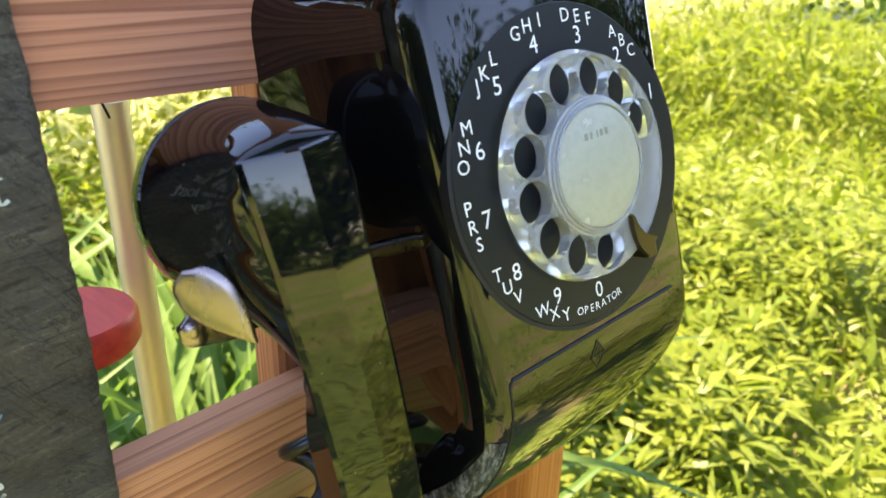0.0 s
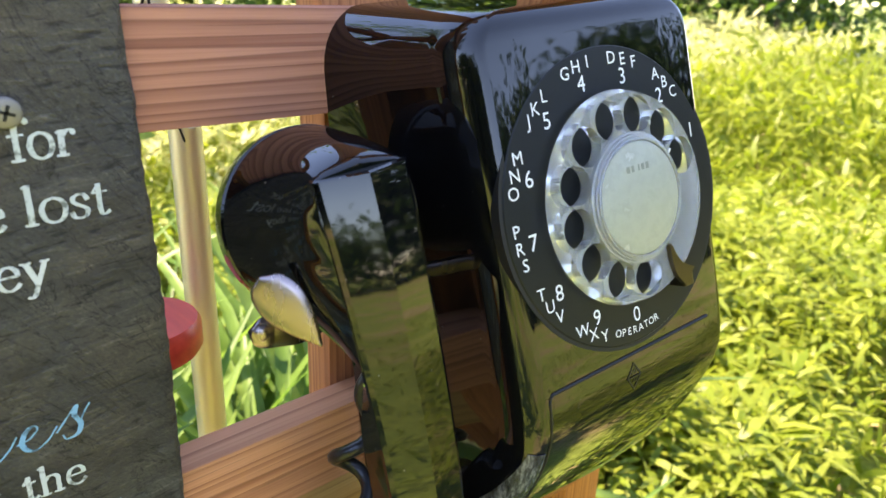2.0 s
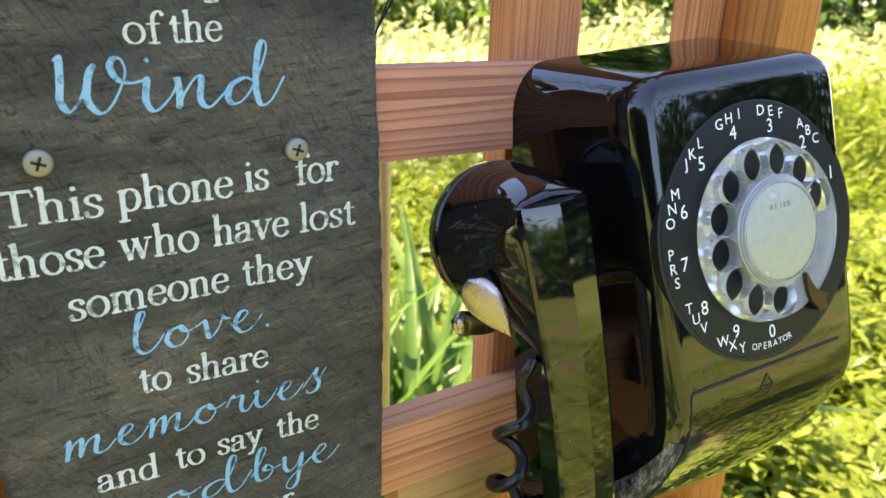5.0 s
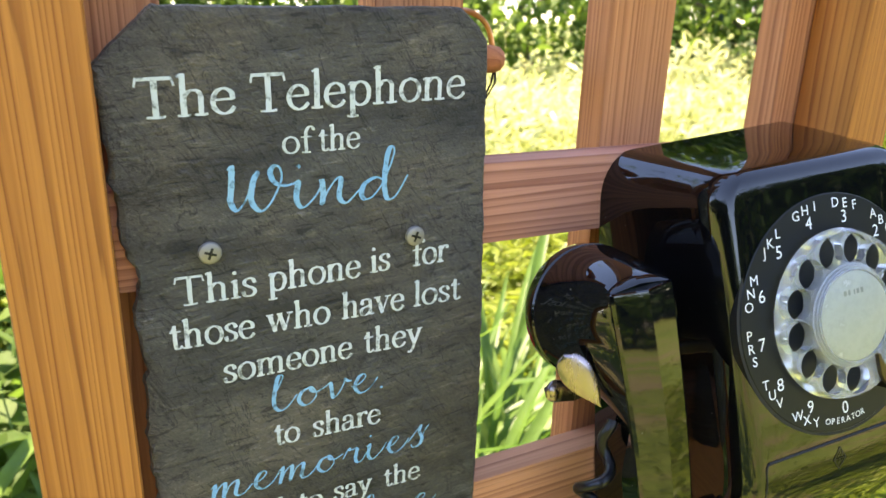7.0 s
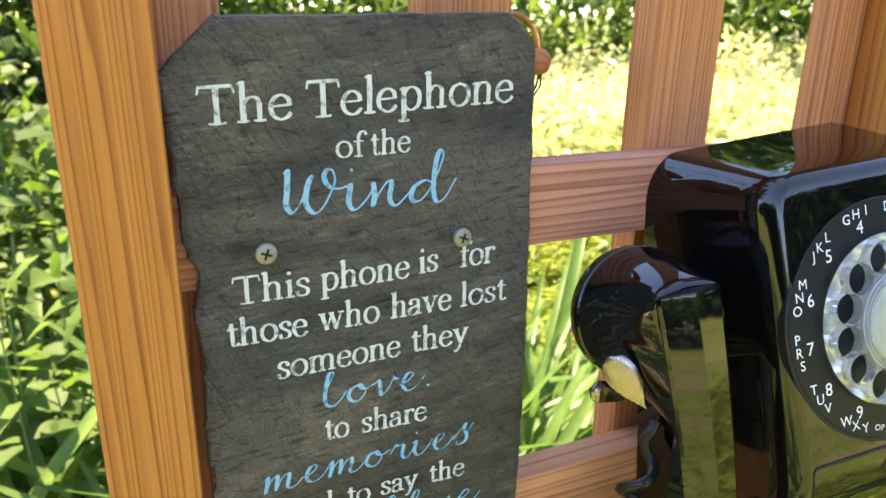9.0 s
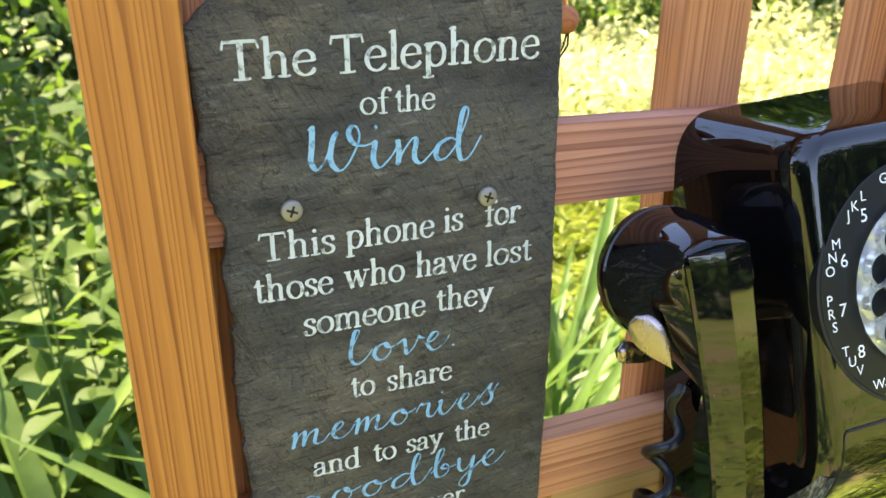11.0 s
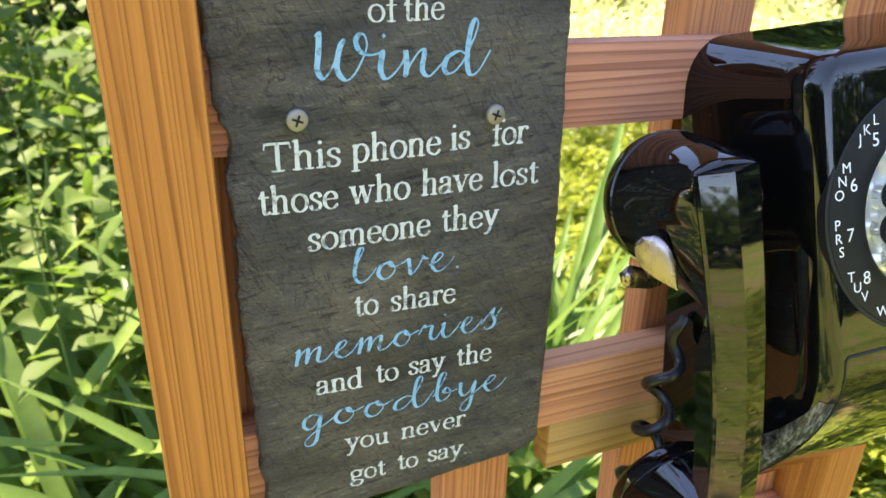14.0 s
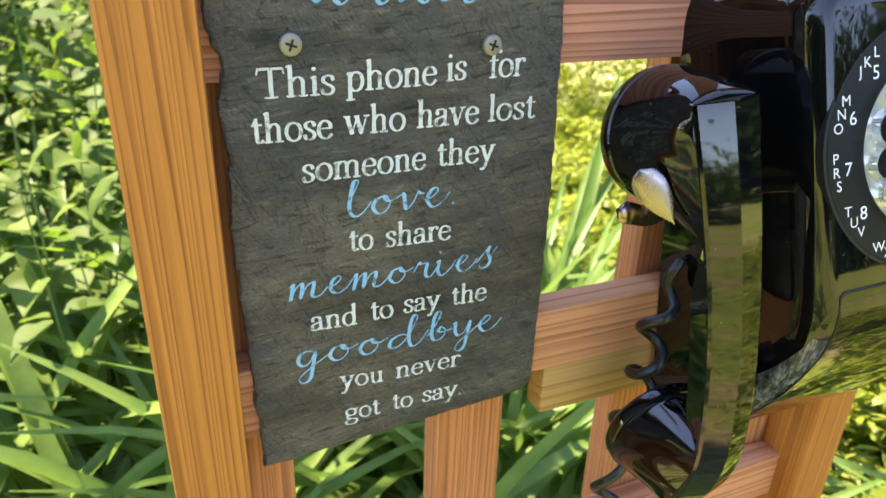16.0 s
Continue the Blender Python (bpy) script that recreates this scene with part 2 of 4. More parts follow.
def leafy(name, a, c, trans=0.45, rough=0.42):
    """Thin leaves: each lets light through, and varies from leaf to leaf."""
    m, t, b = material(name, a, rough)
    geo = t.nodes.new("ShaderNodeNewGeometry")
    info = t.nodes.new("ShaderNodeObjectInfo")
    add = t.nodes.new("ShaderNodeMath")
    add.operation = "ADD"
    t.links.new(geo.outputs["Random Per Island"], add.inputs[0])
    t.links.new(info.outputs["Random"], add.inputs[1])
    fr = t.nodes.new("ShaderNodeMath")
    fr.operation = "FRACT"
    t.links.new(add.outputs[0], fr.inputs[0])
    mid = tuple((p + q) / 2 for p, q in zip(a, c))
    col = ramp(t, fr.outputs[0], [(0.0, a), (0.5, mid), (0.9, c), (1.0, tuple(min(1, q * 1.25) for q in c))])
    vein = noise_tex(t, coords(t, (1, 1, 1)), 40, 3)
    col = mix(t, col, tuple(0.6 * p for p in a), vein)
    t.links.new(col, b.inputs["Base Color"])
    b.inputs["Specular IOR Level"].default_value = 0.25
    tr = t.nodes.new("ShaderNodeBsdfTranslucent")
    t.links.new(mix(t, col, (1.55, 1.6, 0.85), 0.6, "MULTIPLY"), tr.inputs["Color"])
    ms = t.nodes.new("ShaderNodeMixShader")
    ms.inputs[0].default_value = trans
    t.links.new(b.outputs[0], ms.inputs[1])
    t.links.new(tr.outputs[0], ms.inputs[2])
    t.links.new(ms.outputs[0], t.nodes["Material Output"].inputs["Surface"])
    return m


LEAF_GRASS = leafy("stiltgrass_leaf", (0.155, 0.225, 0.022), (0.315, 0.355, 0.062), 0.5)
# far grass: leaf colour whitened to imitate overexposed sunlight
LEAF_GLARE = leafy("sun_glare_leaf", (0.52, 0.55, 0.28), (0.72, 0.74, 0.46), 0.5)
LEAF_LILY = leafy("lily_leaf", (0.085, 0.180, 0.030), (0.21, 0.32, 0.08), 0.45, 0.40)
LEAF_BROAD = leafy("broad_leaf", (0.070, 0.145, 0.024), (0.165, 0.25, 0.055), 0.48, 0.62)
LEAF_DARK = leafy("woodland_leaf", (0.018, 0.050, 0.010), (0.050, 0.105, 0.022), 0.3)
STRAW = leafy("dry_straw", (0.30, 0.22, 0.09), (0.46, 0.36, 0.18), 0.25, 0.7)
BARK, _t, _b = material("rough_bark", (0.10, 0.075, 0.05), 0.9)
bump(_t, _b, noise_tex(_t, coords(_t, (30, 30, 5)), 1.0, 5), 0.9, 0.02)
GROUND, _t, _b = material("soil_and_short_grass", (0.08, 0.10, 0.03), 0.95)
_g = noise_tex(_t, coords(_t), 0.55, 5, 0.6)
_f = noise_tex(_t, coords(_t), 24, 6, 0.7)
_c = ramp(_t, _g, [(0.30, (0.14, 0.22, 0.03)), (0.50, (0.24, 0.31, 0.05)), (0.60, (0.34, 0.28, 0.12)), (0.78, (0.17, 0.20, 0.05))])
_t.links.new(mix(_t, _c, ramp(_t, _f, [(0.3, (0.35,) * 3), (0.7, (1.25,) * 3)]), 1.0, "MULTIPLY"), _b.inputs["Base Color"])
bump(_t, _b, _f, 0.8, 0.02)


# ---- building helpers ----
def obj(name, bm, mat_, parent=None, label="", smooth=None):
    me = bpy.data.meshes.new(name)
    bm.to_mesh(me)
    bm.free()
    return mesh_obj(name, me, mat_, parent, label, smooth)


def mesh_obj(name, me, mat_, parent=None, label="", smooth=None):
    if mat_ and not me.materials:
        me.materials.append(mat_)
    if smooth is not None:
        me.shade_smooth()
        me.set_sharp_from_angle(angle=radians(smooth))
    ob = new(name, me)
    ob.parent = parent
    return tagged(ob, label)


def part(name, bm, mat_, parent, label="", smooth=None):
    return obj(name, bm, mat_, parent, label, smooth)


def empty(name, m):
    ob = new(name)
    ob.empty_display_size = 0.02
    ob.matrix_world = m
    return ob


def box(lo, hi, bevel=0.0, seg=2):
    bm = bmesh.new()
    bmesh.ops.create_cube(bm, size=1)
    for v in bm.verts:
        v.co = Vector([(a + b) / 2 + c * (b - a) for a, b, c in zip(lo, hi, v.co)])
    if bevel:
        bmesh.ops.bevel(bm, geom=bm.edges[:], offset=bevel, segments=seg, profile=0.6, affect="EDGES")
    return bm


def loft(rings, close=True, caps=(True, True)):
    """Skin rings of equally many points into one surface."""
    bm = bmesh.new()
    rows = [[bm.verts.new(p) for p in r] for r in rings]
    n = len(rows[0])
    for a, b in zip(rows, rows[1:]):
        for i in range(n if close else n - 1):
            bm.faces.new((a[i], a[(i + 1) % n], b[(i + 1) % n], b[i]))
    if caps[0]:
        bm.faces.new(rows[0][::-1])
    if caps[1]:
        bm.faces.new(rows[-1])
    bmesh.ops.recalc_face_normals(bm, faces=bm.faces[:])
    return bm


def tube(points, radius, n=10, caps=True):
    """A round bar along a polyline; radius a number or one for each point."""
    pts = [Vector(p) for p in points]
    rings, side = [], None
    for i, p in enumerate(pts):
        d = (pts[min(i + 1, len(pts) - 1)] - pts[max(i - 1, 0)]).normalized()
        if side is None:
            side = d.orthogonal().normalized()
        side = (side - d * side.dot(d)).normalized()
        up = d.cross(side)
        r = radius[i] if isinstance(radius, (list, tuple)) else radius
        rings.append([p + r * (math.cos(a) * side + math.sin(a) * up) for a in (2 * math.pi * k / n for k in range(n))])
    return loft(rings, caps=(caps, caps))


def lathe(profile, n=48):
    """Turn (radius, height) pairs round z; a radius of 0 closes it."""
    rings = [[(r * math.cos(2 * math.pi * k / n), r * math.sin(2 * math.pi * k / n), h) for k in range(n)] for r, h in profile]
    bm = loft(rings)
    bmesh.ops.remove_doubles(bm, verts=bm.verts[:], dist=1e-6)
    return bm


def curve(points, steps=8):
    """A smooth run of points through the given ones."""
    p = [Vector(q) for q in points]
    p = [2 * p[0] - p[1], *p, 2 * p[-1] - p[-2]]
    out = []
    for a, b, c, d in zip(p, p[1:], p[2:], p[3:]):
        for k in range(steps):
            t = k / steps
            out.append(0.5 * (2 * b + (c - a) * t + (2 * a - 5 * b + 4 * c - d) * t * t + (3 * b - a - 3 * c + d) * t ** 3))
    return [*out, p[-2]]


def text_mesh(text, size, bold=0.0, depth=0.0):
    """Flat lettering in the built-in font, as a mesh in the x, y plane."""
    cu = bpy.data.curves.new("lettering", "FONT")
    cu.body, cu.size, cu.offset, cu.extrude = text, size, bold, depth
    cu.resolution_u = 3
    ob = bpy.data.objects.new("lettering", cu)
    scene.collection.objects.link(ob)
    me = bpy.data.meshes.new_from_object(ob.evaluated_get(bpy.context.evaluated_depsgraph_get()))
    bpy.data.objects.remove(ob)
    bpy.data.curves.remove(cu)
    me.materials.clear()
    return me


# ---- ground ----
def ground_sheet():
    bm = bmesh.new()
    n, half = 60, 150.0
    grid = []
    for j in range(n + 1):
        row = []
        for i in range(n + 1):
            u, v = 2 * i / n - 1, 2 * j / n - 1
            x, y = half * u * abs(u) ** 1.5, half * v * abs(v) ** 1.5
            z = 0.05 * noise.noise(Vector((x * 0.7, y * 0.7, 0))) * min(1, 4 / (1 + abs(x) + abs(y)))
            row.append(bm.verts.new((x, y, z - 0.02)))
        grid.append(row)
    for j in range(n):
        for i in range(n):
            bm.faces.new((grid[j][i], grid[j][i + 1], grid[j + 1][i + 1], grid[j + 1][i]))
    return bm


tagged(obj("ground", ground_sheet(), GROUND, smooth=60), "uneven soil with short grass and straw patches", "ground", kind="structure")


# ---- trellis: posts, rails, slats ----
trellis = tagged(empty("trellis", pose(0.1, 0.24, 0)), "open cedar and fir trellis of posts, rails and slats", "trellis")
INV = trellis.matrix_world.inverted()


def board(name, length, width, thick, m, mat_, label="", bevel=0.0012):
    """A plank along its own x, its broad face towards its own -y."""
    bm = box((-length / 2, -thick / 2, -width / 2), (length / 2, thick / 2, width / 2), bevel, 2)
    ob = part(name, bm, mat_, trellis, label, 35)
    ob.matrix_basis = INV @ m
    return ob


def upright(name, x0, x1, y0, y1, z0, z1, mat_, label="", bevel=0.0012):
    return board(name, z1 - z0, x1 - x0, y1 - y0, pose((x0 + x1) / 2, (y0 + y1) / 2, (z0 + z1) / 2, 0, -90, 0), mat_, label, bevel)


def level(name, x0, x1, y0, y1, z0, z1, mat_, label=""):
    return board(name, x1 - x0, z1 - z0, y1 - y0, pose((x0 + x1) / 2, (y0 + y1) / 2, (z0 + z1) / 2), mat_, label)


POST_L, POST_R = (-0.1185, -0.0863), (0.2885, 0.3245)
upright("post", *POST_L, 0.205, 0.2405, -0.15, 1.78, WOOD_POST, "orange-stained fir post", 0.0028)
upright("post", *POST_R, 0.205, 0.2405, -0.15, 1.78, WOOD_POST, "orange-stained fir post", 0.0028)
for z in (1.5, 1.3337, 1.1685, 1.0025):
    level("rail", POST_L[1] + 0.0004, POST_R[0] - 0.0004, 0.222, 0.240, z, z + 0.0372, WOOD_RAIL if z > 1.3 else WOOD_LOW_LIT, "pinkish weathered cedar rail" if z > 1.3 else "tan cedar rail, colour lightened for the stronger light on it")
level("rail", POST_L[1] + 0.0004, POST_R[0] - 0.0004, 0.222, 0.240, 0.22, 0.257, WOOD_RAIL, "pinkish weathered cedar rail")
for x in (-0.1022, 0.0204, 0.1430, 0.2700):
    upright("slat", x, x + 0.0412, 0.2412, 0.2602, 0.16, 1.70, WOOD_SLAT, "tan cedar slat")
level("cleat", 0.0762, 0.262, 0.2245, 0.2395, 1.1360, 1.1680, WOOD_PALE, "pale pine cleat under the rail")


# ---- slate sign ----
slate_sign = tagged(empty("slate_sign", pose(-0.01, 0.214, 1.29)), "dark split slate sign with white and blue painted lettering", "sign")


def slate_outline():
    """Sawn top and bottom, knapped sides, two clipped upper corners."""
    left, right, top = -0.0742, 0.0720, 0.1440
    corners = [(-0.0690, -0.1350), (0.0668, -0.1262), (0.0725, -0.1200), (0.0735, -0.0200), (0.0700, 0.0850), (0.0685, 0.1330), (0.0645, 0.1385), (0.0560, 0.1452),
               (-0.0560, 0.1425), (-0.0620, 0.1385), (-0.0760, 0.1240), (-0.0748, 0.0950), (-0.0735, 0.0640), (-0.0685, 0.0500), (-0.0728, 0.0390), (-0.0705, 0.0150), (-0.0725, -0.0050), (-0.0700, -0.0800), (-0.0692, -0.1280)]
    rnd = random.Random(5)
    out = []
    for (x0, z0), (x1, z1) in zip(corners, corners[1:] + corners[:1]):
        n = max(2, int(math.hypot(x1 - x0, z1 - z0) / 0.0022))
        for k in range(n):
            f = k / n
            x, z = x0 + (x1 - x0) * f, z0 + (z1 - z0) * f
            amp = 0.0011 if x < -0.05 else 0.00045
            x += amp * (noise.noise(Vector((z * 190, x * 60, 1.3))) * 1.5 + rnd.uniform(-0.3, 0.3))
            z += amp * 0.7 * (noise.noise(Vector((x * 190, z * 60, 4.3))) * 1.4 + rnd.uniform(-0.3, 0.3))
            out.append((x, z))
    return out


def slate_panel():
    line = slate_outline()
    bm = bmesh.new()

    def ring(y, shrink, wob):
        vs = []
        for i, (x, z) in enumerate(line):
            s = shrink * (1 + wob * noise.noise(Vector((x * 140, z * 140, 7.7))))
            r = math.hypot(x, z)
            vs.append(bm.verts.new((x - x / r * s, y, z - z / r * s)))
        return vs
    rings = [ring(0.0, 0.0030, 1.1), ring(0.0012, 0.0006, 0.9), ring(0.0042, 0.0, 0), ring(0.0074, 0.0018, 0.9)]
    n = len(line)
    for a, b in zip(rings, rings[1:]):
        for i in range(n):
            bm.faces.new((a[i], a[(i + 1) % n], b[(i + 1) % n], b[i]))
    for r in (rings[0], rings[-1]):
        bmesh.ops.triangle_fill(bm, use_beauty=True, edges=[bm.edges.get((r[i], r[(i + 1) % n])) for i in range(n)])
    bmesh.ops.recalc_face_normals(bm, faces=bm.faces[:])
    return bm


part("panel", slate_panel(), SLATE, slate_sign)


# roman letters: width, then strokes in tenths of the x-height; p: broad pen, k: heavy, f: fine, d: dot, s: foot (x, y, half width)
ROMAN = {
    "a": (9.0, ["p 1.3,7.4 2,9.3 4.2,9.9 6,9 6.4,7 6.4,2 7,0.5 8.7,0.7", "p 6.4,6 4,5.2 1.6,4.2 0.9,2.4 1.6,0.5 3.4,0.1 5.2,0.9 6.4,2.4", "d 1.7,7.4"]),
    "d": (10.4, ["p 7.4,7.8 6,9.6 4,9.8 1.8,8.2 0.9,5 1.7,1.8 3.8,0.1 6,0.8 7.4,2.6", "k 7.6,16 7.6,0", "f 5.9,15.4 7.6,16", "f 7.6,0.2 9.7,0.4"]),
    "e": (9.0, ["f 1.2,5.5 7.7,5.7", "p 7.7,5.7 7.2,8.3 4.8,9.9 2.2,8.6 1,5 1.9,1.6 4.4,0 6.6,0.7 8.1,2.4"]),
    "f": (6.6, ["p 7.6,14.4 6.4,15.8 4.6,15.4 3.4,13 3.2,10 3.2,0", "f 0.6,9.6 6.2,9.8", "s 3.2,0 2.3", "d 7.3,14.5"]),
    "g": (9.6, ["p 4.2,9.8 1.6,8.6 1,6.6 1.8,4.4 4.2,3.4 6.6,4.4 7.4,6.6 6.6,8.8 4.2,9.8", "f 6.6,8.8 8.6,9.9 9.4,9.3", "p 2.6,3.8 1.4,2.4 2.2,1 5,0.4 7.8,-0.4 8.2,-2.4 6.4,-4.4 3.6,-4.8 1,-3.8 0.6,-2 2.4,-0.2 3.4,0.4"]),
    "h": (11.0, ["k 2.4,16 2.4,0", "f 0.7,15.2 2.4,16", "s 2.4,0 2.1", "p 2.4,7.2 4.4,9.5 6.6,9.7 8,8 8,5 8,0", "s 8,0 2.1"]),
    "i": (5.0, ["k 2.5,9.8 2.5,0", "f 0.8,9.0 2.5,9.8", "s 2.5,0 2.1", "d 2.4,13.8"]),
    "l": (5.0, ["k 2.5,16 2.5,0", "f 0.8,15.2 2.5,16", "s 2.5,0 2.1"]),
    "m": (16.4, ["k 2.4,9.8 2.4,0", "f 0.7,9.0 2.4,9.8", "s 2.4,0 2.0", "p 2.4,7.2 4.4,9.5 6.4,9.7 7.8,8 7.8,5 7.8,0", "s 7.8,0 2.0", "p 7.8,7.2 9.8,9.5 11.8,9.7 13.4,8 13.4,5 13.4,0", "s 13.4,0 2.0"]),
    "n": (11.0, ["k 2.4,9.8 2.4,0", "f 0.7,9.0 2.4,9.8", "s 2.4,0 2.1", "p 2.4,7.2 4.4,9.5 6.6,9.7 8,8 8,5 8,0", "s 8,0 2.1"]),
    "o": (9.8, ["p 4.9,10 2.2,8.6 1,5 2.2,1.4 4.9,0 7.6,1.4 8.8,5 7.6,8.6 4.9,10"]),
    "p": (10.4, ["k 2.4,9.8 2.4,-4.8", "f 0.7,9.0 2.4,9.8", "s 2.4,-4.8 2.2", "p 2.4,7.4 4,9.4 6,9.9 8.2,8.4 9,5 8.1,1.6 5.8,0 3.8,0.6 2.4,2.4"]),
    "r": (7.6, ["k 2.4,9.8 2.4,0", "f 0.7,9.0 2.4,9.8", "s 2.4,0 2.2", "p 2.4,6.8 4,9.2 5.8,9.9 7,9", "d 6.8,8.8"]),
    "s": (7.6, ["p 6.4,7.4 5.6,9.4 3.8,9.9 1.9,8.9 1.7,7.1 3.4,5.6 5.4,4.3 6.3,2.6 5.4,0.7 3.6,0.1 1.6,0.7 0.9,2.8"]),
    "t": (6.4, ["p 3,13 3,9 3,3 3.4,0.8 4.6,0.2 6.2,1.4", "f 0.6,9.5 5.9,9.8", "f 0.8,9.6 3,12.8"]),
    "u": (11.0, ["p 2.6,9.8 2.6,4 3.2,1 5,0.1 7,1.4 8.2,3.4", "k 8.2,9.8 8.2,0", "f 0.9,9.4 2.6,9.8", "f 6.5,9.4 8.2,9.8", "f 8.2,0.2 10.2,0.5"]),
    "v": (10.0, ["k 1.8,9.8 5,0.2", "f 5,0.2 8.3,9.8", "s 1.7,9.7 1.9", "s 8.3,9.7 1.6"]),
    "w": (14.4, ["k 1.8,9.8 4.4,0.2", "f 4.4,0.2 7.2,9.6", "k 7.0,9.6 9.8,0.2", "f 9.8,0.2 12.6,9.8", "s 1.7,9.7 1.8", "s 12.6,9.7 1.6", "s 7,9.7 1.4"]),
    "y": (10.0, ["k 1.8,9.8 5,0.6", "p 8.3,9.8 6.6,5 5,0.6 3.6,-3.4 2.2,-4.8 1,-4.2", "s 1.7,9.7 1.9", "s 8.3,9.7 1.6"]),
    "T": (13.0, ["k 6.5,15 6.5,0", "b 0.8,14.8 12.2,14.8", "f 0.9,14.8 0.4,12", "f 12.1,14.8 12.6,12", "s 6.5,0 2.9"]),
    ".": (3.6, ["d 1.6,0.8"]),
}


def ribbon(bm, path, half, lift):
    """A flat strip of paint along a path on the sign's face, with an unsteady edge."""
    rows = []
    for i, p in enumerate(path):
        d = path[min(i + 1, len(path) - 1)] - path[max(i - 1, 0)]
        d = d.normalized() if d.length > 1e-9 else Vector((1, 0, 0))
        q = Vector((-d.z, 0, d.x))
        w = half(d)
        a, b = (w * (1 + 0.22 * noise.noise(p * 900 + Vector((k, 0, lift * 1e5)))) for k in (0, 9))
        lift -= 0.0000015
        e = d * 0.25 * w if i == len(path) - 1 else d * -0.25 * w if i == 0 else Vector()
        rows.append((bm.verts.new(p + q * a + e + Vector((0, lift, 0))), bm.verts.new(p - q * b + e + Vector((0, lift, 0)))))
    for (a, b), (e, f) in zip(rows, rows[1:]):
        bm.faces.new((a, b, f, e))


def dab(bm, c, r, lift):
    bm.faces.new([bm.verts.new(c + Vector((r * math.cos(a), lift, r * math.sin(a) * 0.9))) for a in (-2 * math.pi * k / 12 for k in range(12))])


def roman_text(text, x0, x1, z0, z1, x_height):
    """One hand-painted word in upright roman letters from x0 to x1 on a base line from z0 to z1."""
    total = sum(ROMAN[c][0] for c in text)
    k, kz = (x1 - x0) / total, x_height / 10
    bm = bmesh.new()
    pen, layer = 0.0, 0
    for c in text:
        def at(px, py, pen=pen):
            f = (pen + px) / total
            return Vector((x0 + 0.01 + (x1 - x0) * f, 0, z0 + (z1 - z0) * f - 1.29 + py * kz))
        for stroke in ROMAN[c][1]:
            kind, *pts = stroke.split()
            layer += 1
            lift = -0.00020 - 0.000004 * layer
            if kind == "s":
                x, y = (float(q) for q in pts[0].split(","))
                h = float(pts[1])
                ribbon(bm, [at(x - h + 2 * h * i / 4, y + 0.35 - 0.25 * math.sin(math.pi * i / 4)) for i in range(5)], lambda d: 0.48 * kz, lift)
                continue
            pts = [at(*(float(q) for q in s.split(","))) for s in pts]
            if kind == "d":
                dab(bm, pts[0], 1.15 * kz, lift)
            elif kind == "p":
                ribbon(bm, curve(pts, 5), lambda d: kz * (0.42 + 0.62 * abs(d.z) ** 1.3), lift)
            else:
                half = {"k": 1.18, "f": 0.46, "b": 0.70}[kind] * kz
                ribbon(bm, [pts[0].lerp(pts[-1], i / 6) for i in range(7)], lambda d: half, lift)
        pen += ROMAN[c][0]
    return part("lettering", bm, PAINT_WHITE, slate_sign, "white painted word: " + text)


